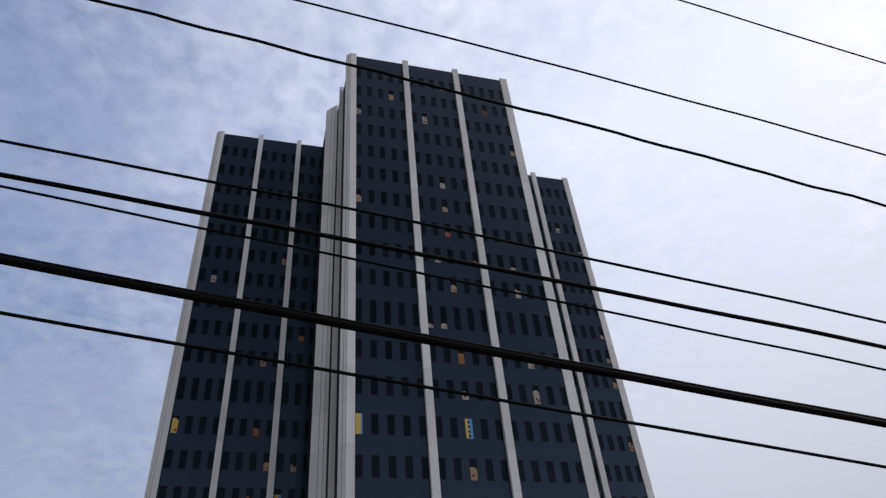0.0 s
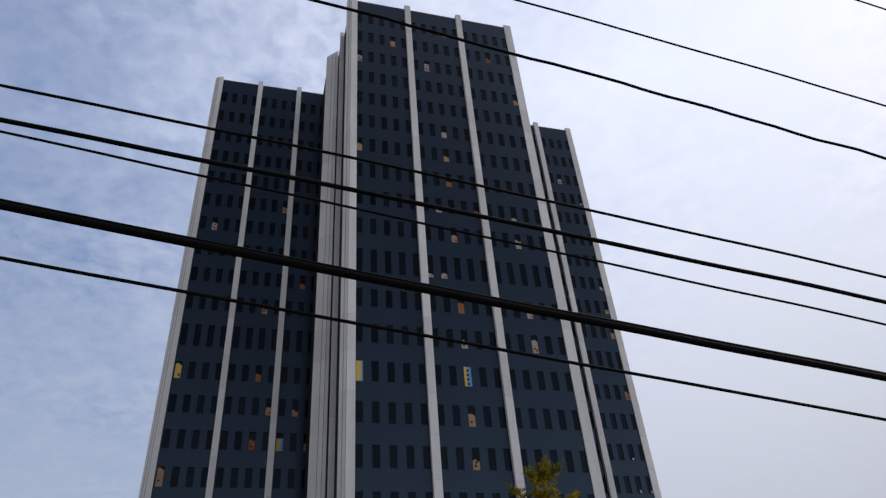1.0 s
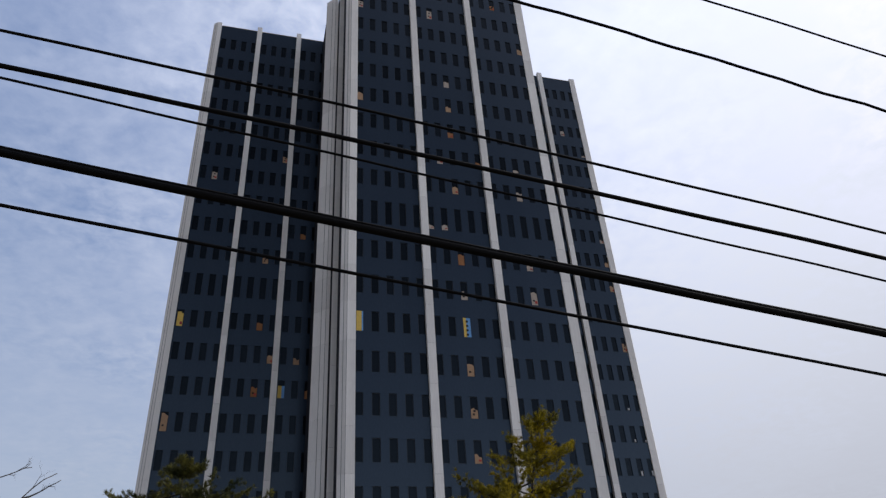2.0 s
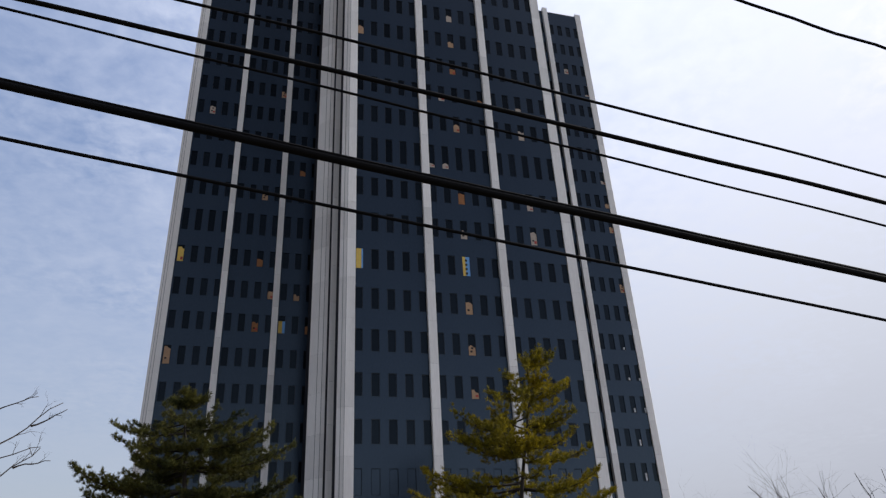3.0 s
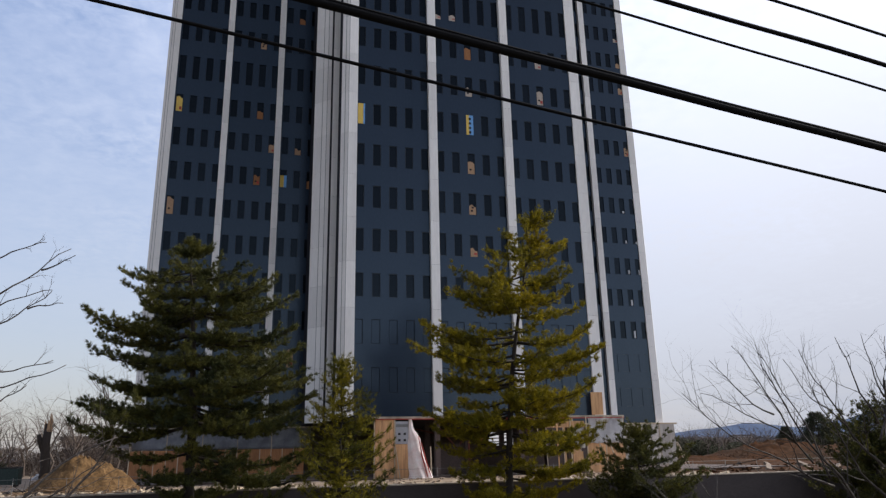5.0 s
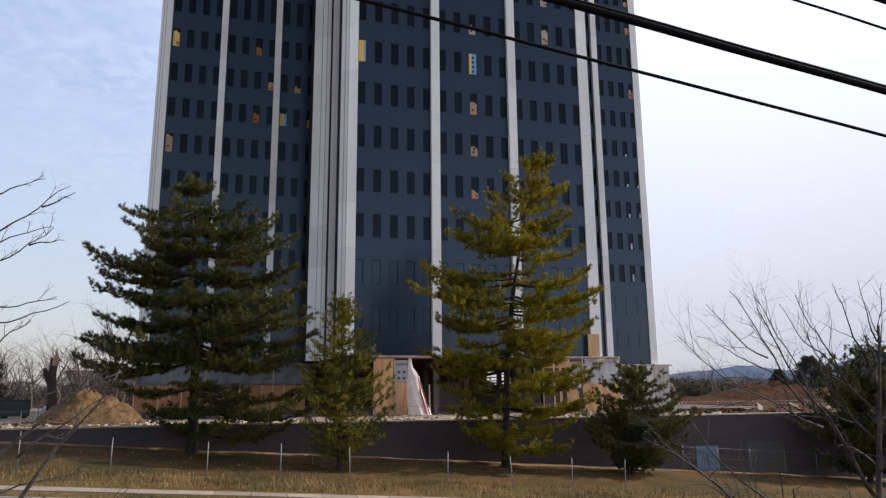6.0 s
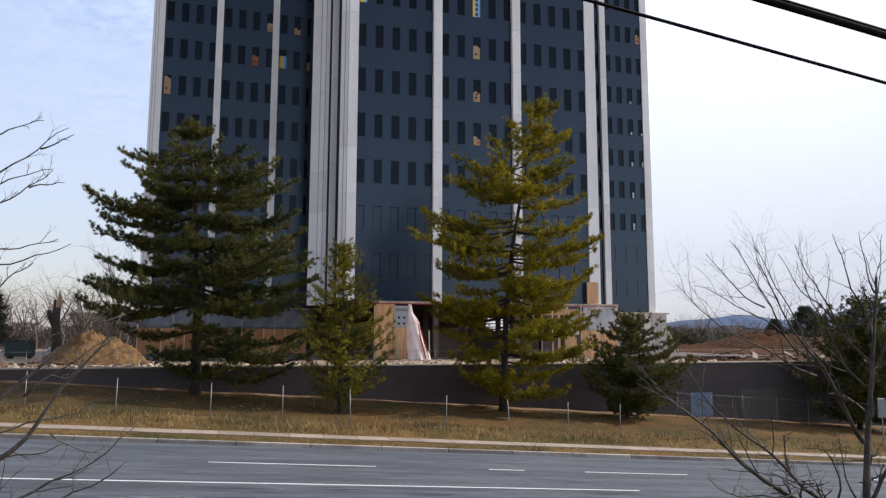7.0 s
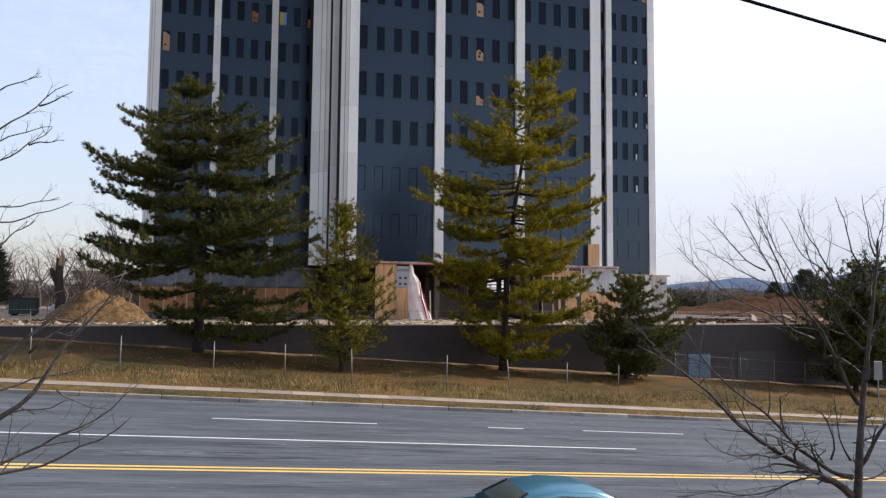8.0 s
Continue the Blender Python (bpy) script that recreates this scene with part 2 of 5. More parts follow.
M = {
    "panel": material("white_cladding", (0.90, 0.885, 0.86), 0.7, 0.06, 0.25, 9, 0.05, second=(0.77, 0.75, 0.725), stretch=(1, 1, 0.12), random_by="object", coords="Position"),
    "joint": material("grey_joint", (0.26, 0.26, 0.27), 0.9, 0.2),
    "curtain": material("dark_blue_metal_wall", (0.0165, 0.0260, 0.044), 0.20, 0.10, 0.10, 6, 0.03, second=(0.0215, 0.032, 0.051), stretch=(1, 1, 0.4), spec=0.34),
    "glass": material("dark_tinted_glass", (0.0060, 0.0085, 0.0125), 0.10, 0.35, 1.5, 8, 0.02, spec=0.14, random_by="object"),
    "glass_far": material("dark_tinted_glass_far", (0.0060, 0.0085, 0.0125), 0.10, 0.35, 1.5, 8, 0.02, spec=0.14, random_by="island"),
    "slot": material("dark_recess", (0.030, 0.032, 0.040), 0.9, 0.3, 0.6, 5, 0.1, spec=0.1),
    "frame": material("window_frame_metal", (0.016, 0.022, 0.032), 0.5, 0.1),
    "plywood": material("plywood", (0.74, 0.45, 0.225), 0.8, 0.16, 1.2, 18, 0.1, second=(0.52, 0.28, 0.14), stretch=(4, 4, 0.35), random_by="object", coords="Position"),
    "board_brown": material("weathered_brown_boards", (0.46, 0.215, 0.095), 0.85, 0.2, 1.5, 14, 0.1, second=(0.32, 0.14, 0.06), stretch=(4, 4, 0.4), random_by="object", coords="Position"),
    "lumber": material("pale_lumber", (0.62, 0.50, 0.36), 0.8, 0.12, 2, 20, 0.1),
    "plastic": material("milky_plastic_sheet", (0.40, 0.41, 0.44), 0.35, 0.10, 0.9, 6, 0.5, second=(0.24, 0.25, 0.28)),
    "insulation": material("grey_insulation_board", (0.42, 0.43, 0.46), 0.7, 0.10, 2, 9, 0.1),
    "plastic_pale": material("pale_plastic_sheet", (0.86, 0.86, 0.88), 0.4, 0.08, 0.9, 6, 0.5, second=(0.68, 0.69, 0.72), translucent=0.35),
    "tarp": material("white_tarp", (0.94, 0.92, 0.91), 0.55, 0.08, 1.0, 7, 0.4, second=(0.84, 0.70, 0.68), translucent=0.25),
    "rust": material("rust_red_primer", (0.16, 0.045, 0.030), 0.8, 0.3, 1.5, 10, 0.2),
    "red": material("red_plastic", (0.42, 0.05, 0.04), 0.6, 0.2),
    "asphalt": material("worn_asphalt", (0.102, 0.110, 0.124), 0.92, 0.30, 1.1, 9, 0.35, spec=0.15, second=(0.070, 0.076, 0.087), stretch=(0.11, 1.3, 1.0), amount=0.32, coords="Position"),
    "scuff": material("scraped_pale_asphalt", (0.24, 0.25, 0.26), 0.9, 0.25, 3, 20, 0.1, spec=0.15),
    "tar": material("dark_tar", (0.028, 0.029, 0.033), 0.8, 0.2),
    "kerb": material("kerb_concrete", (0.36, 0.32, 0.28), 0.9, 0.18, 0.8, 20, 0.2, second=(0.19, 0.165, 0.145), random_by="object", coords="Position"),
    "walkway": material("pale_concrete_slab", (0.31, 0.240, 0.185), 0.9, 0.12, 0.8, 22, 0.2, second=(0.24, 0.185, 0.145), random_by="object", coords="Position"),
    "ground": material("dry_winter_ground", (0.160, 0.092, 0.034), 0.95, 0.4, 0.22, 5, 0.6, second=(0.050, 0.047, 0.016), amount=0.5, spec=0.08, coords="Position"),
    "earth": material("bare_pale_earth", (0.34, 0.215, 0.135), 0.95, 0.4, 0.5, 4, 0.6, second=(0.15, 0.085, 0.045), amount=0.5, spec=0.08, coords="Position"),
    # mown grass, its colour darkened to carry the trees' shadow on the bank
    "bank": material("shaded_mown_bank", (0.115, 0.060, 0.021), 0.95, 0.4, 0.25, 5, 0.6, second=(0.042, 0.038, 0.014), amount=0.45, spec=0.08, coords="Position"),
    "gravel": material("pale_gravel", (0.40, 0.31, 0.23), 0.95, 0.35, 0.5, 4, 0.6, second=(0.22, 0.16, 0.115), amount=0.7, spec=0.1, coords="Position"),
    "straw": material("dry_grass_blades", (0.33, 0.215, 0.092), 0.8, 0.36, 0.35, 3, 0.0, second=(0.115, 0.082, 0.028), random_by="island", translucent=0.25, coords="Position"),
    "dirt": material("ochre_dirt", (0.195, 0.117, 0.056), 0.95, 0.5, 1.6, 6, 1.0, second=(0.10, 0.058, 0.027), spec=0.08, coords="Position"),
    "brush_red": material("red_brown_brush", (0.12, 0.058, 0.032), 0.95, 0.35, 0.2, 2, 0.0, second=(0.065, 0.038, 0.024), random_by="island"),
    "cream": material("cream_building_board", (0.66, 0.60, 0.54), 0.8, 0.12, 1.0, 8, 0.1, second=(0.50, 0.44, 0.39), stretch=(2, 2, 0.3), random_by="object", coords="Position"),
    "dirt_red": material("brown_dirt", (0.085, 0.034, 0.013), 0.95, 0.45, 0.12, 1.3, 0.9, second=(0.042, 0.021, 0.010), spec=0.06, coords="Position"),
    "wall": material("dark_block_wall", (0.070, 0.058, 0.056), 0.85, 0.16, 0.3, 8, 0.2, second=(0.050, 0.042, 0.042), stretch=(0.6, 1, 1.5), coords="Position"),
    "coping": material("coping_concrete", (0.54, 0.46, 0.37), 0.9, 0.25, 0.8, 12, 0.3, second=(0.27, 0.22, 0.17), coords="Position"),
    "door": material("blue_grey_steel_door", (0.10, 0.15, 0.215), 0.55, 0.10, 1.2, 10, 0.05),
    "shutter": material("grey_roller_shutter", (0.075, 0.068, 0.062), 0.6, 0.10, 1.0, 10, 0.1),
    "steel": material("galvanised_steel", (0.24, 0.24, 0.237), 0.5, 0.12, 4, 30, 0.05, metal=0.3),
    "cable": material("black_cable", (0.004, 0.004, 0.005), 0.75, 0.2, 3, 30, 0.1, spec=0.12),
    "bark": material("grey_brown_bark", (0.036, 0.027, 0.022), 0.9, 0.35, 6, 30, 0.6, second=(0.028, 0.022, 0.018), stretch=(1, 1, 0.3)),
    # the paler second tone paints in sunlit patches along the limbs
    "bark_near": material("dark_bark_sun_patches", (0.020, 0.016, 0.014), 0.75, 0.4, 5, 50, 0.5, second=(0.090, 0.076, 0.068), amount=0.6, spec=0.3),
    # lighter copy of that bark, with sun on the limbs put into its colour
    "bark_pale": material("sunlit_grey_bark", (0.040, 0.032, 0.027), 0.75, 0.4, 5, 50, 0.5, second=(0.155, 0.130, 0.115), amount=0.6, spec=0.3),
    "twig_far": material("far_bare_twigs", (0.19, 0.15, 0.125), 0.95, 0.3, 0.2, 2, 0.0, second=(0.11, 0.085, 0.07), random_by="island"),
    "bush_far": material("far_evergreen", (0.052, 0.066, 0.036), 0.95, 0.35, 0.3, 2, 0.0, second=(0.075, 0.068, 0.040), random_by="island"),
    # two tones set far apart to paint lit tufts against dark undersides
    "needle_dark": material("dark_pine_needles", (0.138, 0.128, 0.027), 0.6, 0.42, 0.5, 3, 0.0, second=(0.033, 0.042, 0.017), random_by="island", spec=0.15, translucent=0.2, coords="Position"),
    "needle_mid": material("olive_pine_needles", (0.29, 0.235, 0.020), 0.6, 0.42, 0.5, 3, 0.0, second=(0.055, 0.062, 0.014), random_by="island", spec=0.15, translucent=0.25, coords="Position"),
    # brighter, yellower needles, with sunlight on the crown put into the colour
    "needle_lit": material("sunlit_yellow_pine_needles", (0.34, 0.262, 0.012), 0.6, 0.42, 0.5, 3, 0.0, second=(0.11, 0.105, 0.012), random_by="island", spec=0.15, translucent=0.3, coords="Position"),
    "splinter": material("raw_split_wood", (0.42, 0.28, 0.17), 0.85, 0.25, 4, 16, 0.4, stretch=(1, 1, 0.2)),
    "dumpster": material("dark_green_steel", (0.012, 0.030, 0.027), 0.5, 0.2, 2, 12, 0.1),
    "white": material("road_paint_white", (0.70, 0.70, 0.68), 0.7, 0.14, 1.2, 18, 0.1, coords="Position"),
    "yellow": material("road_paint_yellow", (0.78, 0.50, 0.13), 0.7, 0.18, 1.2, 18, 0.1, coords="Position"),
    "car": material("teal_car_paint", (0.055, 0.165, 0.24), 0.30, 0.05, 2, 20, 0.0, spec=0.5, metal=0.35),
    # pale green-grey base colour stands in for sky reflected in the panes
    "car_glass": material("car_window_glass", (0.17, 0.205, 0.19), 0.06, 0.1, 2, 20, 0.0, spec=0.8),
    "rubber": material("black_rubber", (0.02, 0.02, 0.02), 0.8, 0.2),
    "rim": material("alloy_rim", (0.5, 0.5, 0.52), 0.35, 0.1, metal=0.8),
    "lamp": material("clear_lamp_plastic", (0.6, 0.6, 0.62), 0.2, 0.05),
    "far_white": material("pale_far_wall", (0.45, 0.45, 0.47), 0.8, 0.1, 0.3, 4, 0.05),
    "far_roof": material("dark_far_roof", (0.10, 0.085, 0.09), 0.8, 0.1, 0.3, 4, 0.05),
    # distance haze is painted into the ridge as a blue base colour
    "hill": material("hazed_wooded_hill", (0.125, 0.155, 0.220), 1.0, 0.16, 0.006, 0.05, 0.0, second=(0.100, 0.130, 0.200), spec=0.0, coords="Position"),
    "interior": material("bare_concrete", (0.12, 0.088, 0.078), 0.9, 0.25, 0.4, 6, 0.2),
    "tan": material("tan_window_board", (0.44, 0.28, 0.17), 0.8, 0.15, 2, 12, 0.1),
    "orange": material("orange_window_board", (0.32, 0.14, 0.055), 0.8, 0.15, 2, 12, 0.1),
    "pale": material("pale_window_board", (0.46, 0.39, 0.33), 0.8, 0.12, 2, 12, 0.1),
    "yellow_paint": material("yellow_window_panel", (0.75, 0.52, 0.12), 0.7, 0.1, 2, 12, 0.1),
    "blue_paint": material("blue_window_panel", (0.16, 0.38, 0.72), 0.7, 0.1, 2, 12, 0.1),
    "sign": material("sign_back_metal", (0.16, 0.17, 0.18), 0.5, 0.1, metal=0.3),
}

# blue-tinted gloss on the painted metal
for key_ in ("curtain", "glass", "glass_far"):
    M[key_].node_tree.nodes["Principled BSDF"].inputs["Specular Tint"].default_value = (0.66, 0.84, 1.0, 1)


# ---------------------------------------------------------------- mesh helpers
def part(name, bm, mat, parent=None, label=""):
    """Links a bmesh (or a ready mesh) as one object under its thing."""
    if isinstance(bm, bmesh.types.BMesh):
        me = bpy.data.meshes.new(name)
        bm.to_mesh(me)
        bm.free()
    else:
        me = bm
    if mat is not None:
        if len(me.materials):
            me.materials.clear()
        for q in (mat if isinstance(mat, (list, tuple)) else [mat]):
            me.materials.append(q)
    ob = new(name, me)
    if parent is not None:
        ob.parent = parent
    if label:
        ob["label"] = label
    return ob


def thing(name, label, category, at=(0, 0, 0), group="", kind=""):
    ob = new(name)
    ob.location = at
    return tagged(ob, label, category, group, kind)


def box(bm, x0, x1, y0, y1, z0, z1, bevel=0.0, m=None):
    r = bmesh.ops.create_cube(bm, size=1.0)
    mat = Matrix.Translation(((x0 + x1) / 2, (y0 + y1) / 2, (z0 + z1) / 2)) @ Matrix.Diagonal((x1 - x0, y1 - y0, z1 - z0, 1))
    bmesh.ops.transform(bm, matrix=(m @ mat) if m else mat, verts=r["verts"])
    if bevel:
        edges = list({e for v in r["verts"] for e in v.link_edges})
        bmesh.ops.bevel(bm, geom=edges, offset=bevel, segments=1, affect="EDGES")
    return bm


def boxed(*a, **k):
    return box(bmesh.new(), *a, **k)


def prism(bm, outline, z0, z1):
    """An upright prism over an outline of (x, y) corners."""
    lo = [bm.verts.new((x, y, z0)) for x, y in outline]
    hi = [bm.verts.new((x, y, z1)) for x, y in outline]
    n = len(outline)
    for i in range(n):
        bm.faces.new((lo[i], lo[(i + 1) % n], hi[(i + 1) % n], hi[i]))
    bm.faces.new(hi)
    bm.faces.new(lo[::-1])
    bmesh.ops.recalc_face_normals(bm, faces=bm.faces)
    return bm


def tube(bm, points, radii, sides=6):
    """A tapered tube through points."""
    rings = []
    pts = [Vector(p) for p in points]
    for i, p in enumerate(pts):
        d = (pts[min(i + 1, len(pts) - 1)] - pts[max(i - 1, 0)]).normalized()
        a = d.orthogonal().normalized() if abs(d.z) > 0.9 else d.cross(Vector((0, 0, 1))).normalized()
        b = d.cross(a)
        rings.append([bm.verts.new(p + (a * math.cos(2 * math.pi * k / sides) + b * math.sin(2 * math.pi * k / sides)) * radii[i]) for k in range(sides)])
    for r, s in zip(rings, rings[1:]):
        for k in range(sides):
            bm.faces.new((r[k], r[(k + 1) % sides], s[(k + 1) % sides], s[k]))
    bm.faces.new(rings[-1])
    bm.faces.new(rings[0][::-1])
    return bm


def smooth(ob):
    for p in ob.data.polygons:
        p.use_smooth = True
    return ob


def triangles(name, verts):
    """A mesh of loose triangles from an array of shape (n, 3, 3)."""
    v = np.ascontiguousarray(verts, dtype=np.float32).reshape(-1, 3)
    n = len(v) // 3
    me = bpy.data.meshes.new(name)
    me.vertices.add(len(v))
    me.vertices.foreach_set("co", v.ravel())
    me.loops.add(len(v))
    me.loops.foreach_set("vertex_index", np.arange(len(v), dtype=np.int32))
    me.polygons.add(n)
    me.polygons.foreach_set("loop_start", np.arange(0, len(v), 3, dtype=np.int32))
    me.update(calc_edges=True)
    me.validate()
    return me


# ---------------------------------------------------------------- ground
FALL = 0.072   # the road falls to the east


def fall(x):
    return -FALL * max(-70.0, min(90.0, x))


PROFILE = [(-4000, 2.8), (3.0, 2.8), (5.5, 1.9), (8.4, 0.2), (9.2, 0.13), (9.3, -0.12), (30.6, -0.12), (30.72, 0.1), (31.8, 0.19), (33.2, 0.25), (36, 0.36), (42, 0.5),
           (45, 0.63), (49.95, 0.70)]
YARD, WALL_Y = 2.3, 49.8


def ground_z(x, y):
    if y > WALL_Y + 0.2:
        return YARD + 0.10 * noise.noise(Vector((x * 0.15, y * 0.15, 3))) * min(1, (y - WALL_Y) / 5)
    z = np.interp(y, [p[0] for p in PROFILE], [p[1] for p in PROFILE]) + fall(x)
    if y > 33.2:
        z += 0.10 * noise.noise(Vector((x * 0.3, y * 0.3, 0))) * min(1, (y - 33.2) / 3)
    return min(z, YARD - 0.02) if y > 31 else z


def build_ground():
    xs = [-4000, -1500, -600, -250, -140, -100, -80] + [x for x in range(-70, 91)] + [110, 160, 260, 600, 1500, 2600, 4000]
    ys = [-4000, -400, -60, 0, 3, 4.2, 5.5, 7, 8.4, 9.2, 9.3, 20, 30.6, 30.72, 31.2, 31.8, 33.2] + [34 + 0.8 * k for k in range(20)] + [WALL_Y + 0.15, WALL_Y + 0.22]
    ys += [51 + k for k in range(12)] + [64, 68, 74, 82, 92, 105, 120, 150, 200, 300, 500, 900, 1600, 2600, 4000]
    bm = bmesh.new()
    grid = [[bm.verts.new((x, y, ground_z(x, y))) for y in ys] for x in xs]
    for i in range(len(xs) - 1):
        for j in range(len(ys) - 1):
            f = bm.faces.new((grid[i][j], grid[i + 1][j], grid[i + 1][j + 1], grid[i][j + 1]))
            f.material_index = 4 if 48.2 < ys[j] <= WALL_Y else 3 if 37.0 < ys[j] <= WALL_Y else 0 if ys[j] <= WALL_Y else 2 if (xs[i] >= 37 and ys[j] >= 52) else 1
            f.smooth = True
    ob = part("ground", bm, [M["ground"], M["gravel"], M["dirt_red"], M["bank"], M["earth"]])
    tagged(ob, "dry winter grass bank below a pale gravel yard", "ground", kind="structure")


build_ground()


def sloped(x, y, z):
    """A place on the road's fall."""
    return Matrix.Translation((x, y, z + fall(x))) @ Matrix.Rotation(math.atan(FALL), 4, "Y")


def build_road():
    bm = bmesh.new()
    xs = [-300, -70, 90, 400]
    for a, b in zip(xs, xs[1:]):
        v = [bm.verts.new(p) for p in ((a, 9.3, fall(a)), (b, 9.3, fall(b)), (b, 30.6, fall(b)), (a, 30.6, fall(a)))]
        bm.faces.new(v)
    tagged(part("road", bm, M["asphalt"]), "worn grey asphalt road with streaks and cracks", "road", kind="structure")

    def line(name, x0, x1, y, width, mat, label):
        b2 = bmesh.new()
        n = max(1, int((x1 - x0) / 4))
        for k in range(n):
            a, b = x0 + (x1 - x0) * k / n, x0 + (x1 - x0) * (k + 1) / n
            bot = [b2.verts.new((q, w, fall(q) + 0.004)) for q, w in ((a, y - width / 2), (b, y - width / 2), (b, y + width / 2), (a, y + width / 2))]
            b2.faces.new(bot)
        return tagged(part(name, b2, mat), label, "road marking", kind="structure")

    line("centre_line", -60, 70, 18.80, 0.16, M["yellow"], "yellow painted centre line on asphalt")
    line("centre_line", -60, 70, 19.12, 0.16, M["yellow"], "yellow painted centre line on asphalt")
    line("lane_line", -60, 13.8, 22.95, 0.12, M["white"], "solid white lane line on asphalt")
    for x0, x1 in ((-30, -24), (-15, -9.5), (-0.9, 5.0), (9.4, 10.9), (13.5, 18.2), (27.5, 30.5), (36, 41)):
        line("lane_dash", x0, x1, 26.5, 0.11, M["white"], "white dashed lane marking on asphalt")
    kerb = tagged(new("kerb"), "weathered grey concrete kerb beside the road", "kerb", kind="structure")
    me = part("kerb_stone", boxed(-1.49, 1.49, -0.09, 0.09, -0.25, 0.16, 0.02), M["kerb"], kerb)
    me.matrix_local = sloped(-31.5, 30.67, 0)
    for k in range(1, 31):
        o = new("kerb_stone", me.data)
        o.parent = kerb
        o.matrix_local = sloped(-31.5 + 3 * k, 30.67, 0)
    near = boxed(-90, 90, 9.1, 9.3, -0.3, 0.15)
    bmesh.ops.transform(near, matrix=Matrix.Rotation(math.atan(FALL), 4, "Y"), verts=near.verts)
    tagged(part("kerb_near", near, M["kerb"]), "grey concrete kerb on the near side", "kerb", kind="structure")
    walk_ = tagged(new("pavement"), "pale concrete slab footpath along the road", "pavement", kind="structure")
    slab = part("slab", boxed(-0.745, 0.745, -0.54, 0.54, -0.1, 0.03, 0.012), M["walkway"], walk_)
    slab.matrix_local = sloped(-27.0, 32.5, 0.22)
    for k in range(1, 56):
        o = new("slab", slab.data)
        o.parent = walk_
        o.matrix_local = sloped(-27.0 + 1.5 * k, 32.5, 0.22 + random.uniform(-0.006, 0.006))


build_road()


def build_wall():
    bm = bmesh.new()
    xs = [-34 + 2 * k for k in range(57)]
    for a, b in zip(xs, xs[1:]):
        za, zb = min(fall(a), YARD) - 0.4, min(fall(b), YARD) - 0.4
        lo = [bm.verts.new(p) for p in ((a, WALL_Y, za), (b, WALL_Y, zb), (b, WALL_Y + 0.3, zb), (a, WALL_Y + 0.3, za))]
        hi = [bm.verts.new(p) for p in ((a, WALL_Y, YARD + 0.02), (b, WALL_Y, YARD + 0.02), (b, WALL_Y + 0.3, YARD + 0.02), (a, WALL_Y + 0.3, YARD + 0.02))]
        bm.faces.new((lo[0], lo[1], hi[1], hi[0]))
        bm.faces.new((lo[3], hi[3], hi[2], lo[2]))
        bm.faces.new(hi)
    bmesh.ops.remove_doubles(bm, verts=bm.verts, dist=0.001)
    w = tagged(part("retaining_wall", bm, M["wall"]), "dark grey block retaining wall below the yard", "wall", kind="structure")
    part("coping", boxed(-34, 78, WALL_Y - 0.05, WALL_Y + 0.55, YARD + 0.03, YARD + 0.12, 0.01), M["coping"], w, "pale concrete coping")
    # a pair of steel doors and a shutter where the wall is tall
    d = tagged(new("door_1"), "blue-grey steel double door in the dark wall", "door", kind="structure")
    for x0, x1 in ((34.72, 35.74), (35.78, 36.80)):
        leaf = part("leaf", boxed(x0, x1, WALL_Y - 0.06, WALL_Y - 0.01, -2.05, 0.0, 0.01), M["door"], d)
        part("handle", boxed(x1 - 0.12 if x0 < 35 else x0 + 0.06, x1 - 0.06 if x0 < 35 else x0 + 0.12, WALL_Y - 0.12, WALL_Y - 0.06, -1.15, -0.95), M["steel"], leaf)
    part("door_frame", boxed(34.62, 36.90, WALL_Y - 0.05, WALL_Y - 0.003, 0.0, 0.08), M["frame"], d)
    s = tagged(new("door_2"), "dull grey roller shutter in the dark wall", "door", kind="structure")
    for k in range(16):
        part("slat", boxed(39.4, 43.1, WALL_Y - 0.05, WALL_Y - 0.01, 0.17 - 0.17 * (k + 1) + 0.012, 0.17 - 0.17 * k, 0.006), M["shutter"], s)


build_wall()

# ---------------------------------------------------------------- tower
FRONT, ARM_Y = 65.0, 84.8
X_A, X_B, BAY, ARM_BAY = 9.56, 34.55, 8.33, 6.5
BASE_Z, ROOF_Z = 7.7, 101.4
ROW_TOPS = [12.17 + 4.48 * k for k in range(9)] + [53.5] + [58.1 + 4.48 * k for k in range(10)]
ROW_HEIGHTS = [2.32] * 9 + [3.2] + [2.32] * 10
tower = thing("office_tower", "tall dark-blue office tower with white concrete fins, stripped for demolition", "building", (X_A, FRONT, YARD))
TO = Vector((X_A, FRONT, YARD))


def local(ob):
    """Puts a part that was built in world places under the tower."""
    ob.location = ob.location - TO
    return ob


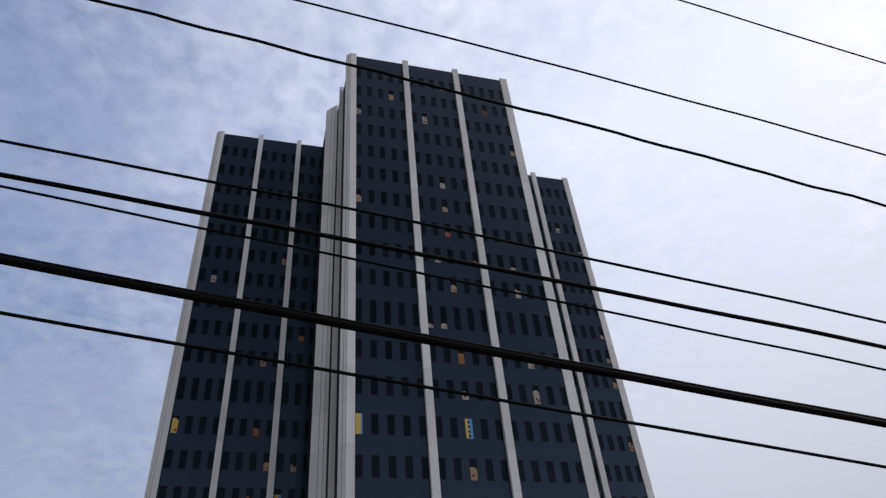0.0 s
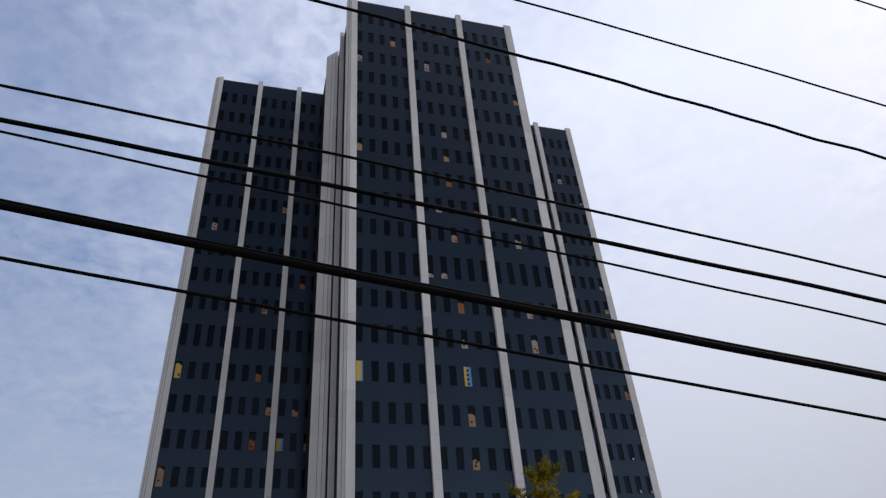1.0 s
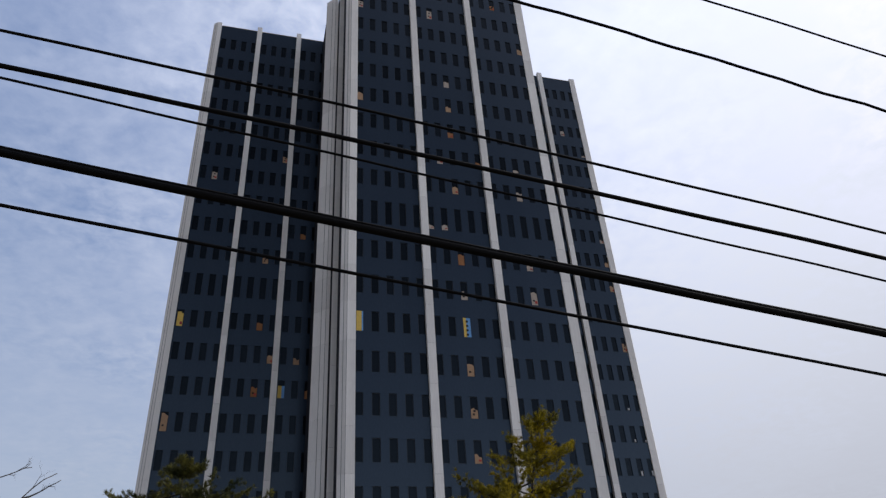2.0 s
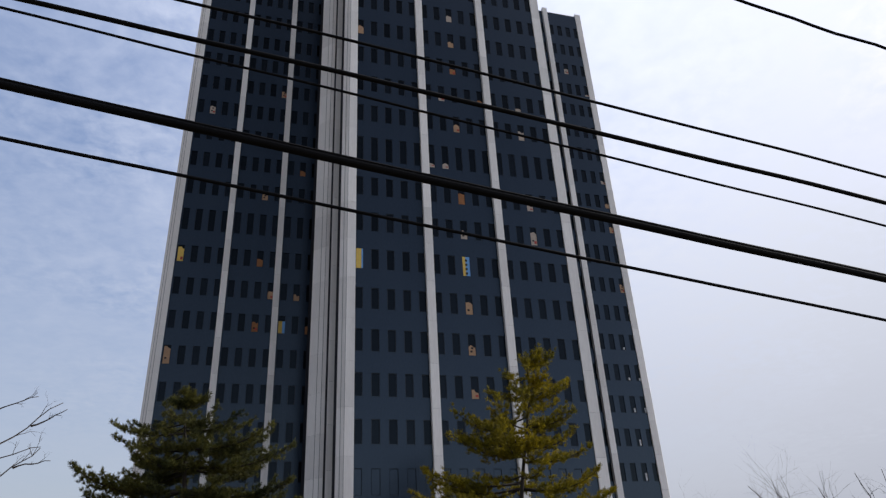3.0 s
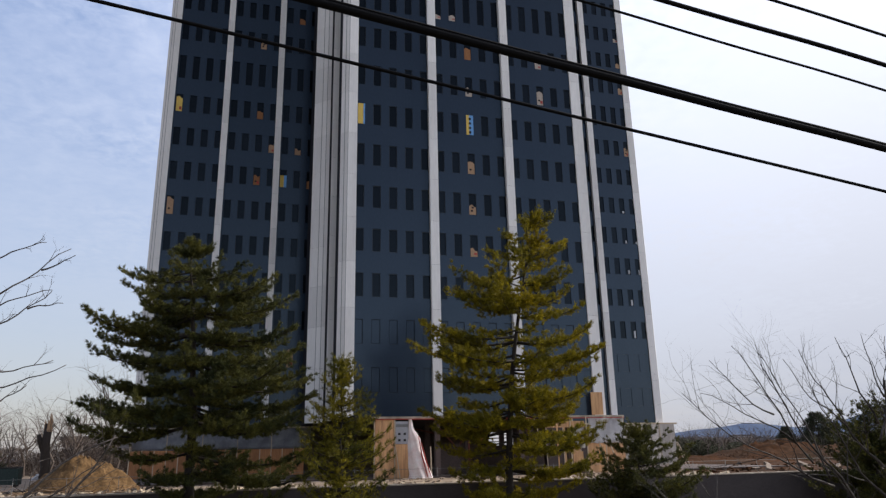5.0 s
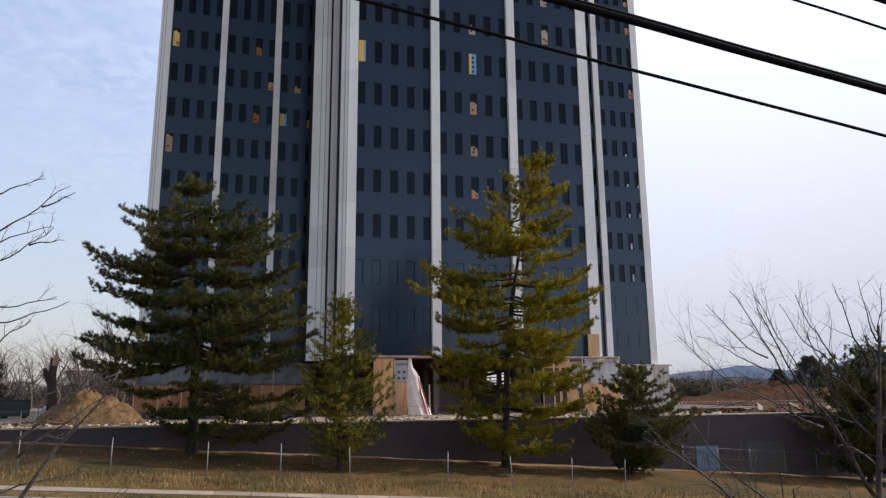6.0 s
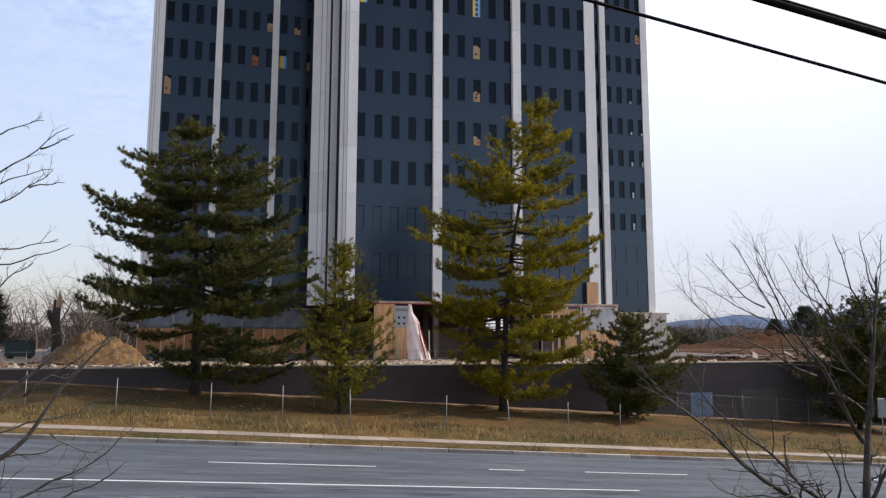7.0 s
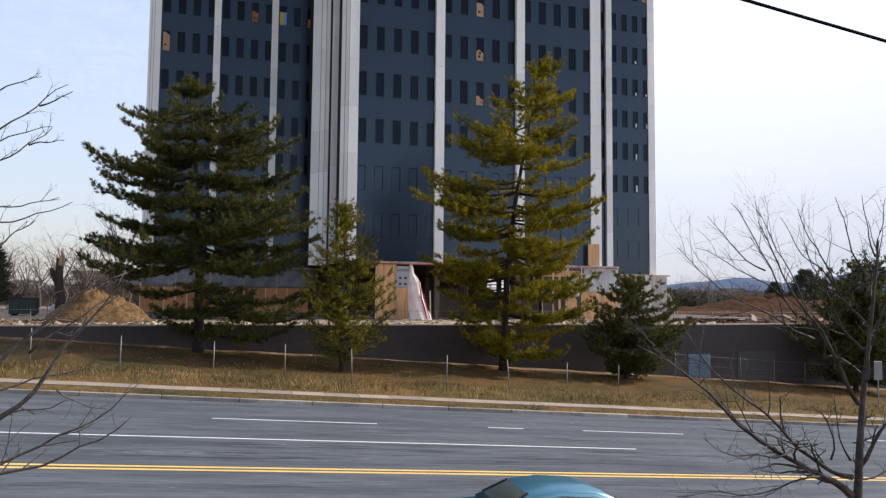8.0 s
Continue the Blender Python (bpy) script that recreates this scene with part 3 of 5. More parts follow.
def curtain(name, x0, bay, bays, per_bay, y, depth=0.14, first=0.0):
    """A dark wall facing the road with a real opening for every window; returns the openings by (column, row)."""
    step = bay / per_bay
    cols = [(x0 + step * (k + 0.5) - 0.41, x0 + step * (k + 0.5) + 0.41) for k in range(bays * per_bay)]
    rows = [(t - h, t) for t, h in zip(ROW_TOPS, ROW_HEIGHTS)]
    xe = sorted({x0, x0 + bay * bays, *[c for p in cols for c in p]})
    ze = sorted({BASE_Z, ROOF_Z, *[c for p in rows for c in p]})
    bm = bmesh.new()
    v = {(i, j): bm.verts.new((x, y, z)) for i, x in enumerate(xe) for j, z in enumerate(ze)}
    b = {}
    starts, floors = {c[0] for c in cols}, {r[0] for r in rows}

    def back(i, j):
        if (i, j) not in b:
            b[i, j] = bm.verts.new((xe[i], y + depth, ze[j]))
        return b[i, j]

    for i in range(len(xe) - 1):
        for j in range(len(ze) - 1):
            c = [(i, j), (i + 1, j), (i + 1, j + 1), (i, j + 1)]
            if xe[i] in starts and ze[j] in floors:
                for p, q in zip(c, c[1:] + c[:1]):
                    bm.faces.new((v[p], v[q], back(*q), back(*p)))
            else:
                bm.faces.new([v[q] for q in c])
    bmesh.ops.recalc_face_normals(bm, faces=bm.faces)
    local(part(name, bm, M["curtain"], tower))
    return cols, rows


front_cols, rows = curtain("front_wall", X_A, BAY, 3, 5, FRONT)
west_cols, _ = curtain("west_wall", X_A - 3 * ARM_BAY, ARM_BAY, 3, 4, ARM_Y)
east_cols, _ = curtain("east_wall", X_B - 0.3, ARM_BAY, 3, 4, ARM_Y)

# plain sides and roofs that close the cross-shaped plan
shell = bmesh.new()
WX, EX, BACK = X_A - 3 * ARM_BAY, X_B + 3 * ARM_BAY - 0.3, ARM_Y + 25
box(shell, X_A + 0.02, X_A + 0.22, FRONT + 0.02, ARM_Y, BASE_Z, ROOF_Z - 0.4)
box(shell, X_B - 0.22, X_B - 0.02, FRONT + 0.02, ARM_Y, BASE_Z, ROOF_Z - 0.4)
box(shell, WX, WX + 0.2, ARM_Y + 0.02, BACK, BASE_Z, ROOF_Z - 0.4)
box(shell, EX - 0.2, EX, ARM_Y + 0.02, BACK, BASE_Z, ROOF_Z - 0.4)
box(shell, WX, EX, BACK - 0.2, BACK, BASE_Z, ROOF_Z - 0.4)
local(part("side_wall", shell, M["slot"], tower))
roof = bmesh.new()
box(roof, X_A + 0.25, X_B - 0.25, FRONT + 0.2, ARM_Y + 0.1, ROOF_Z - 0.9, ROOF_Z - 0.5)
box(roof, WX + 0.25, EX - 0.25, ARM_Y + 0.2, BACK - 0.25, ROOF_Z - 0.9, ROOF_Z - 0.5)
local(part("roof", roof, M["far_roof"], tower))
for name_, x0, x1, y0 in (("parapet_cap", X_A + 0.5, X_B - 0.5, FRONT), ("parapet_cap", WX + 0.3, X_A - 1.0, ARM_Y), ("parapet_cap", X_B + 0.9, EX - 0.5, ARM_Y)):
    local(part(name_, boxed(x0, x1, y0 - 0.05, y0 + 0.45, ROOF_Z + 0.003, ROOF_Z + 0.10, 0.015), M["panel"], tower, "thin pale metal parapet cap"))
soffit = bmesh.new()
box(soffit, X_A + 0.1, X_B - 0.1, FRONT + 0.1, ARM_Y, BASE_Z - 0.02, BASE_Z + 0.4)
box(soffit, WX + 0.1, EX - 0.1, ARM_Y + 0.1, BACK - 0.1, BASE_Z - 0.02, BASE_Z + 0.4)
local(part("soffit", soffit, M["interior"], tower))
# floor plates behind the front glass keep the sky from showing through
core = bmesh.new()
box(core, X_A + 0.3, X_B - 0.3, FRONT + 0.6, FRONT + 0.8, BASE_Z + 0.4, ROOF_Z - 1)
box(core, WX + 0.3, EX - 0.3, ARM_Y + 0.6, ARM_Y + 0.8, BASE_Z + 0.4, ROOF_Z - 1)
local(part("inner_wall", core, M["interior"], tower))

# what fills the front windows that are not plain dark glass: (column, row): (kind, share of the height)
ODD = {(0, 17): ("pale", .6), (3, 18): ("tan", .6), (6, 17): ("pale", .75), (8, 19): ("tan", .4), (12, 18): ("orange", .45), (14, 16): ("tan", .5), (7, 14): ("pale", .5),
       (7, 13): ("tan", .45), (0, 13): ("tan", .6), (7, 10): ("tan", .5), (12, 10): ("pale", .6), (5, 9): ("pale", .2), (6, 9): ("pale", .25), (7, 8): ("orange", .65),
       (7, 7): ("pale", .5), (7, 6): ("stripe", 1.0), (0, 6): ("half_east", 1.0), (7, 5): ("tan", .62), (12, 7): ("pale", .75), (12, 8): ("pale", .35), (12, 11): ("pale", .2),
       (7, 4): ("tan", .5), (7, 3): ("tan", .42), (9, 11): ("orange", .4), (7, 12): ("orange", .4), (6, 11): ("pale", .35)}
ODD_WEST = {(1, 13): ("pale", .6), (7, 14): ("tan", .5), (9, 11): ("orange", .4), (6, 10): ("tan", .45), (0, 8): ("yellow_paint", .9), (6, 8): ("orange", .5), (9, 7): ("tan", .4),
            (7, 7): ("tan", .5), (0, 5): ("tan", .95), (6, 6): ("orange", .6), (8, 6): ("half", .7), (10, 6): ("orange", .5), (9, 1): ("tan", .95)}
ODD_EAST = {(9, 17): ("pale", .5), (11, 16): ("pale", .2), (11, 12): ("pale", .3), (11, 11): ("tan", .4), (11, 10): ("tan", .5), (11, 8): ("tan", .6), (10, 6): ("spot", .2),
            (10, 5): ("spot", .25), (10, 4): ("spot", .35), (10, 3): ("spot", .5), (10, 2): ("spot", .6), (11, 4): ("spot", .4), (11, 5): ("spot", .2)}
PANES = {}


def window_mesh(height):
    """A dark metal frame round one tinted pane; the origin at the sill's middle."""
    key = round(height, 2)
    if key not in PANES:
        bm = bmesh.new()
        for a, b, c, d in ((-0.41, -0.36, 0, height), (0.36, 0.41, 0, height), (-0.36, 0.36, 0, 0.05), (-0.36, 0.36, height - 0.05, height)):
            box(bm, a, b, 0.07, 0.13, c, d)
        n = len(bm.faces)
        box(bm, -0.36, 0.36, 0.10, 0.12, 0.05, height - 0.05)
        bm.faces.ensure_lookup_table()
        for f in list(bm.faces)[n:]:
            f.material_index = 1
        me = bpy.data.meshes.new("window")
        bm.to_mesh(me)
        bm.free()
        me.materials.append(M["frame"])
        me.materials.append(M["glass"])
        PANES[key] = me
    return PANES[key]


COVER = bpy.data.meshes.new("covered_window")
cb = boxed(-0.375, 0.375, 0.07, 0.11, 0.035, 2.285, 0.01)
cb.to_mesh(COVER)
cb.free()
COVER.materials.append(M["curtain"])


def fill(kind, share, x, y, z, height):
    """The board, sheet or painted panel that shows in a broken window."""
    hi = z + max(0.3, height * share)
    if kind == "stripe":
        p = part("window_board", boxed(x - 0.40, x - 0.06, y + 0.02, y + 0.06, z + 0.02, hi - 0.02), M["yellow_paint"], tower, "yellow panel in the window")
        local(p)
        q = part("window_board", boxed(x - 0.06, x + 0.40, y + 0.02, y + 0.055, z + 0.02, hi - 0.02), M["blue_paint"], tower, "blue panel with four black dots")
        local(q)
        for k in range(4):
            local(part("dot", boxed(x - 0.12, x + 0.12, y + 0.0, y + 0.018, z + 0.18 + 0.52 * k, z + 0.42 + 0.52 * k, 0.03), M["rubber"], tower))
    elif kind == "half":
        local(part("window_board", boxed(x - 0.41, x + 0.06, y + 0.02, y + 0.06, z + 0.02, hi - 0.02), M["yellow_paint"], tower, "yellow panel in the window"))
        local(part("window_board", boxed(x + 0.06, x + 0.40, y + 0.02, y + 0.055, z + 0.02, hi - 0.02), M["blue_paint"], tower, "blue panel in the window"))
    elif kind == "half_east":
        local(part("window_board", boxed(x - 0.30, x + 0.24, y + 0.01, y + 0.06, z + 0.02, hi - 0.02), M["yellow_paint"], tower, "yellow panel in the window"))
        local(part("window_board", boxed(x + 0.25, x + 0.405, y + 0.01, y + 0.055, z + 0.02, hi - 0.02), M["blue_paint"], tower, "blue panel in the window"))
    elif kind == "spot":
        local(part("window_board", boxed(x + 0.05, x + 0.30, y + 0.04, y + 0.08, z + 0.1, z + 0.1 + 1.6 * share), M["plastic_pale"], tower, "pale loose sheet in the window"))
    else:
        bm = bmesh.new()
        rng = random.Random(int(x * 31 + z * 7))
        top = [(-0.36, hi - rng.uniform(0, 0.25)), (rng.uniform(-0.2, 0.0), hi), (rng.uniform(0.05, 0.2), hi - rng.uniform(0.0, 0.3)), (0.36, hi - rng.uniform(0, 0.35))]
        outline = [(-0.36, z + 0.05), (0.36, z + 0.05)] + top[::-1]
        lo = [bm.verts.new((x + a, y + 0.045, b)) for a, b in outline]
        up_ = [bm.verts.new((x + a, y + 0.085, b)) for a, b in outline]
        bm.faces.new(lo)
        bm.faces.new(up_[::-1])
        for i in range(len(lo)):
            bm.faces.new((lo[i], up_[i], up_[(i + 1) % len(lo)], lo[(i + 1) % len(lo)]))
        bmesh.ops.recalc_face_normals(bm, faces=bm.faces)
        local(part("window_board", bm, M[kind], tower, {"pale": "pale loose board in a broken window", "tan": "tan board in a broken window", "orange": "orange board in a broken window",
                                                       "red": "red sheet in a broken window"}.get(kind, "yellow panel in the window")))
        for k in range(rng.choice((0, 0, 1, 2)) if share > 0.4 else 0):
            hz = z + 0.2 + (hi - z - 0.5) * (0.25 + 0.55 * k)
            # solid dark patch before the uncut board stands in for a hole's shade
            local(part("hole", boxed(x - 0.2 + 0.1 * k, x + 0.02 + 0.1 * k, y + 0.03, y + 0.044, hz, hz + 0.2, 0.02), M["slot"], tower))
        if rng.random() < 0.45 and kind != "red":
            local(part("window_scrap", boxed(x + 0.02, x + 0.3, y + 0.02, y + 0.045, z + 0.25, z + 0.25 + 0.45 * share), M["red"], tower))


for c, (x0, x1) in enumerate(front_cols):
    for r, (z0, z1) in enumerate(rows):
        w = new("window" if r > 1 else "covered_window", window_mesh(z1 - z0) if r > 1 else COVER)
        w.parent = tower
        w.location = Vector(((x0 + x1) / 2, FRONT, z0)) - TO
        if (c, r) in ODD:
            fill(*ODD[c, r], (x0 + x1) / 2, FRONT, z0, z1 - z0)


def far_windows(name, cols, odd):
    bm = bmesh.new()
    for c, (x0, x1) in enumerate(cols):
        for r, (z0, z1) in enumerate(rows):
            box(bm, x0 + 0.02, x1 - 0.02, ARM_Y + (0.10 if r > 1 else 0.05), ARM_Y + 0.13, z0 + 0.02, z1 - 0.02)
            if r < 2:
                for f in list(bm.faces)[-6:]:
                    f.material_index = 1
            if (c, r) in odd:
                fill(*odd[c, r], (x0 + x1) / 2, ARM_Y, z0, z1 - z0)
    ob = local(part(name, bm, [M["glass_far"], M["curtain"]], tower))
    ob["kind"] = "stuff"


far_windows("west_glazing", west_cols, ODD_WEST)
far_windows("east_glazing", east_cols, ODD_EAST)

# white fins, each a stack of storey-high panels
LEVELS = [BASE_Z] + [t + 1.08 for t in ROW_TOPS[:-1]] + [ROOF_Z + 0.65]


def fin(outline, x, y, name="fin", z_first=BASE_Z):
    """A fin of panels over an outline of corners about (x, y), with recessed joints."""
    f = new(name)
    f.parent = tower
    f.location = Vector((x, y, 0)) - Vector((TO.x, TO.y, TO.z))
    cx = sum(p[0] for p in outline) / len(outline)
    cy = sum(p[1] for p in outline) / len(outline)
    inner = [(cx + (px - cx) * 0.94, cy + (py - cy) * 0.94) for px, py in outline]
    part("backing", prism(bmesh.new(), inner, BASE_Z + 0.02, ROOF_Z + 0.5), M["joint"], f)
    shared = {}
    for a, b in zip(LEVELS, LEVELS[1:]):
        h = round(b - a, 2)
        if h not in shared:
            bm = prism(bmesh.new(), outline, 0.0, b - a - 0.018)
            me = bpy.data.meshes.new("panel")
            bm.to_mesh(me)
            bm.free()
            me.materials.append(M["panel"])
            shared[h] = me
        p = new("panel", shared[h])
        p.parent = f
        p.location = (0, 0, a)
    return f


FIN = [(-0.44, -0.42), (0.44, -0.42), (0.44, 0.12), (-0.44, 0.12)]
for x in (X_A + BAY, X_A + 2 * BAY):
    fin(FIN, x + 0.0, FRONT)
SLIM_FIN = [(-0.44, -0.42), (0.32, -0.42), (0.32, 0.12), (-0.44, 0.12)]
for k in (1, 2):
    fin(SLIM_FIN, X_A - k * ARM_BAY - 0.06, ARM_Y)
    fin(FIN, X_B + k * ARM_BAY - 0.45, ARM_Y)
def corner(inner, step, outer, run):
    """A chamfered corner column: how far it reaches inwards, to its chamfer and outwards."""
    return [(inner, -0.10), (-step, -0.10), (-outer, run), (-outer, 1.2), (inner - 0.2, 1.2), (inner, 0.1)]


def mirrored(outline):
    return [(-x, y) for x, y in outline][::-1]


fin(corner(0.40, 0.50, 1.10, 0.42), X_A + 0.06, FRONT - 0.02, "corner_column")
fin(mirrored(corner(0.56, 0.62, 0.80, 0.45)), X_B + 0.10, FRONT - 0.02, "corner_column")
fin(corner(0.18, 0.50, 1.15, 0.42), WX + 0.05, ARM_Y - 0.02, "corner_column")
fin(mirrored(corner(0.54, 0.50, 0.86, 0.42)), EX + 0.05, ARM_Y - 0.02, "corner_column")
# the flank of the front wing: a middle fin and the stepped inner corner
fin([(-1.27, -0.25), (-0.60, -0.25), (-0.60, 0.20), (-1.27, 0.20)], X_A + 0.04, FRONT + 6.9, "flank_fin")
fin([(-1.13, 0.0), (-1.54, 0.2), (-2.8, 1.55), (-2.8, 2.1), (-1.13, 2.1)], X_A + 0.06, FRONT + 10.5, "inner_corner")
for x0, y0, y1 in ((-0.62, 1.3, 7.12), (-0.99, 7.12, 12.5), (-2.5, 12.65, ARM_Y - FRONT - 0.01)):
    local(part("flank_wall", boxed(X_A + x0, X_A + 0.01, FRONT + y0, FRONT + y1, BASE_Z, ROOF_Z - 0.3), M["slot"], tower))


def groove(x, y):
    """A dark open joint that runs up the whole corner."""
    local(part("groove", boxed(x - 0.02, x + 0.02, y - 0.02, y + 0.02, BASE_Z + 0.1, ROOF_Z), M["joint"], tower))


for gx, gy in ((-0.46, -0.11), (-0.78, 0.14)):
    groove(X_A + gx, FRONT + gy)
    groove(WX + gx, ARM_Y + gy)
groove(X_A - 1.95, FRONT + 11.18)
groove(X_A - 1.47, FRONT + 10.68)

# ---------------------------------------------------------------- stripped ground floor of the tower
podium = thing("podium", "gutted ground floor with plywood, torn plastic and steel columns", "building", (X_A, FRONT, YARD))


def pod(name, bm, mat, label=""):
    ob = part(name, bm, mat, podium, label)
    ob.location = (-X_A, -FRONT, -YARD)
    return ob


pod("slab_edge", boxed(11.7, 36.9, FRONT - 0.7, FRONT - 0.1, BASE_Z - 0.22, BASE_Z - 0.03, 0.02), M["coping"], "pale broken edge of the floor slab")
pod("slab_edge", boxed(11.7, 36.9, FRONT - 0.68, FRONT - 0.12, BASE_Z - 0.30, BASE_Z - 0.225, 0.01), M["red"], "rusty red primer beam under the slab")
pod("slab_edge", boxed(36.0, 56.0, ARM_Y - 0.7, ARM_Y - 0.1, BASE_Z - 0.22, BASE_Z - 0.03, 0.02), M["lumber"])
pod("slab_edge", boxed(-11.0, 9.0, ARM_Y - 0.7, ARM_Y - 0.1, BASE_Z - 0.22, BASE_Z - 0.03, 0.02), M["coping"])
pod("floor_slab", boxed(-10.5, 55.5, FRONT - 0.5, BACK, YARD + 0.02, YARD + 0.14), M["interior"])
for x, y in ((17.9, FRONT + 0.3), (26.2, FRONT + 0.3), (31.2, FRONT + 0.2), (22.6, FRONT + 6), (30, FRONT + 8), (20, FRONT + 12), (34.5, ARM_Y - 2), (27, ARM_Y + 2), (40, ARM_Y + 6)):
    pod("column", boxed(x - 0.24, x + 0.24, y - 0.24, y + 0.24, YARD + 0.1, BASE_Z - 0.02, 0.02), M["interior"], "bare steel column")
# far wall of the gutted floor, with two openings that let daylight in
bw = bmesh.new()
zs = (YARD + 0.1, 5.4, 7.4, BASE_Z)
xs_ = (-10, 38.4, 40.2, 41.0, 42.6, 55.4)
for i in range(5):
    for j in range(3):
        if j == 1 and i in (1, 3):
            continue
        box(bw, xs_[i], xs_[i + 1], BACK - 0.6, BACK - 0.3, zs[j], zs[j + 1])
pod("back_wall", bw, M["interior"])
for z in (5.9, 6.45, 6.95):
    pod("louvre", boxed(38.4, 42.6, BACK - 0.5, BACK - 0.42, z, z + 0.14), M["interior"])
for k, x in enumerate((18.9, 20.3, 28.6)):
    pod("partition", boxed(x, x + 1.3, FRONT + 4 + k, FRONT + 4.12 + k, YARD + 0.14, YARD + 2.6 + 0.4 * k), M["interior"])
for xa, za, xb, zb, dy in ((18.4, 7.3, 21.0, 4.6, 3.0), (22.8, 7.4, 21.2, 5.2, 3.5), (23.8, 7.2, 27.4, 6.4, 5.0), (19.4, 6.6, 25.0, 6.9, 6.5), (27.4, 7.4, 28.6, 5.0, 2.5), (17.6, 6.9, 20.2, 6.3, 8.0)):
    b2 = bmesh.new()
    tube(b2, [(xa, FRONT + dy, za), (xb, FRONT + dy + 0.4, zb)], [0.06, 0.06], 4)
    pod("steel_brace", b2, M["rust"], "rust-red steel brace")
for x in (21.3, 25.2):
    pod("steel_post", boxed(x - 0.07, x + 0.07, FRONT + 1.2, FRONT + 1.34, YARD + 0.14, BASE_Z - 0.05, 0.01), M["rust"], "rust-red steel post")
pod("hanging_strip", boxed(21.9, 22.12, FRONT - 0.3, FRONT - 0.25, 5.4, BASE_Z - 0.3), M["red"], "torn red strip hanging from the slab")

# plywood bay west of the opening
PY = FRONT - 0.55
for x0, x1, z1 in ((11.95, 12.55, BASE_Z - 0.3), (12.57, 13.66, BASE_Z - 0.3), (13.8, 15.0, 5.25)):
    pod("plywood_sheet", boxed(x0, x1, PY, PY + 0.05, YARD + 0.03, z1, 0.006), M["plywood"], "orange-tan plywood sheet")
for x in (11.86, 13.72, 15.06):
    pod("stud", boxed(x - 0.05, x + 0.05, PY - 0.06, PY + 0.02, YARD, BASE_Z - 0.3, 0.008), M["lumber"])
ins = pod("insulation_board", boxed(13.8, 15.0, PY, PY + 0.05, 5.27, BASE_Z - 0.45, 0.006), M["insulation"], "grey insulation board with four square holes")
for x in (14.15, 14.65):
    for z in (5.5, 6.05):
        # black patch laid on the board in place of a hole's dark inside
        part("hole", boxed(x - 0.11, x + 0.11, PY - 0.006, PY - 0.002, z, z + 0.2), M["rubber"], ins)
part("flap", boxed(13.85, 14.95, PY - 0.02, PY - 0.006, 6.75, 7.0), M["steel"], ins)
brace = bmesh.new()
tube(brace, [(14.1, PY - 0.5, YARD + 0.02), (13.78, PY - 0.05, 5.0)], [0.06, 0.06], 4)
pod("brace", brace, M["lumber"])
# the boarded corner east of it
for k, x in enumerate((32.75, 33.75, 34.75, 35.75)):
    pod("plywood_sheet", boxed(x, x + 0.97, PY - 0.1, PY - 0.05, YARD + 0.03, 5.1, 0.006), M["plywood"], "orange-tan plywood sheet")
for x in (32.7, 34.7, 36.75):
    pod("stud", boxed(x - 0.05, x + 0.05, PY - 0.16, PY - 0.1, YARD, BASE_Z - 0.1, 0.008), M["lumber"])


def sheet(x0, x1, z0, z1, y, wave, seed):
    """A slack hanging sheet with folds."""
    bm = bmesh.new()
    n, m = 14, 8
    g = [[bm.verts.new((x0 + (x1 - x0) * i / n, y + wave * noise.noise(Vector((i * 0.7, j * 0.25, seed))), z0 + (z1 - z0) * j / m + 0.12 * noise.noise(Vector((i * 0.5, j, seed + 9))) * (j == 0)))
          for j in range(m + 1)] for i in range(n + 1)]
    for i in range(n):
        for j in range(m):
            bm.faces.new((g[i][j], g[i + 1][j], g[i + 1][j + 1], g[i][j + 1])).smooth = True
    bmesh.ops.solidify(bm, geom=bm.faces[:], thickness=0.02)
    return bm


pod("plastic_sheet", sheet(32.9, 36.7, 5.05, 7.4, PY - 0.2, 0.3, 1), M["plastic_pale"], "milky torn plastic sheet")
pod("stud", boxed(29.6, 29.72, PY - 0.02, PY + 0.06, YARD, BASE_Z - 0.3, 0.008), M["plywood"])
pod("plywood_sheet", boxed(31.25, 32.3, PY + 0.1, PY + 0.15, YARD + 0.03, 4.3, 0.006), M["plywood"], "orange-tan plywood sheet")
pod("plastic_sheet", sheet(31.3, 32.6, 4.6, 6.6, PY + 0.2, 0.25, 15), M["plastic_pale"], "milky torn plastic sheet")
pod("header_board", boxed(28.4, 32.6, PY + 0.05, PY + 0.1, 6.55, 7.15, 0.006), M["plywood"])
pod("stud", boxed(31.0, 31.12, PY - 0.02, PY + 0.06, YARD, BASE_Z - 0.3, 0.008), M["lumber"])
pod("plywood_sheet", boxed(33.5, 34.75, FRONT - 0.56, FRONT - 0.5, BASE_Z + 0.02, BASE_Z + 2.2, 0.006), M["plywood"], "plywood patch on the white column")
for x0, x1 in ((35.0, 35.6), (33.9, 34.3)):
    b2 = bmesh.new()
    tube(b2, [(x1, PY - 0.9, YARD + 0.02), (x0, PY - 0.2, 5.2)], [0.06, 0.06], 4)
    pod("brace", b2, M["lumber"])
for x, dz in ((25.6, 0.9), (27.2, 1.3), (28.0, 1.0), (22.9, 0.5)):
    b2 = bmesh.new()
    tube(b2, [(x, FRONT - 0.75, BASE_Z - 0.2), (x + 0.35, FRONT - 0.8, BASE_Z - 0.2 - dz)], [0.05, 0.04], 4)
    pod("loose_batten", b2, M["lumber"])
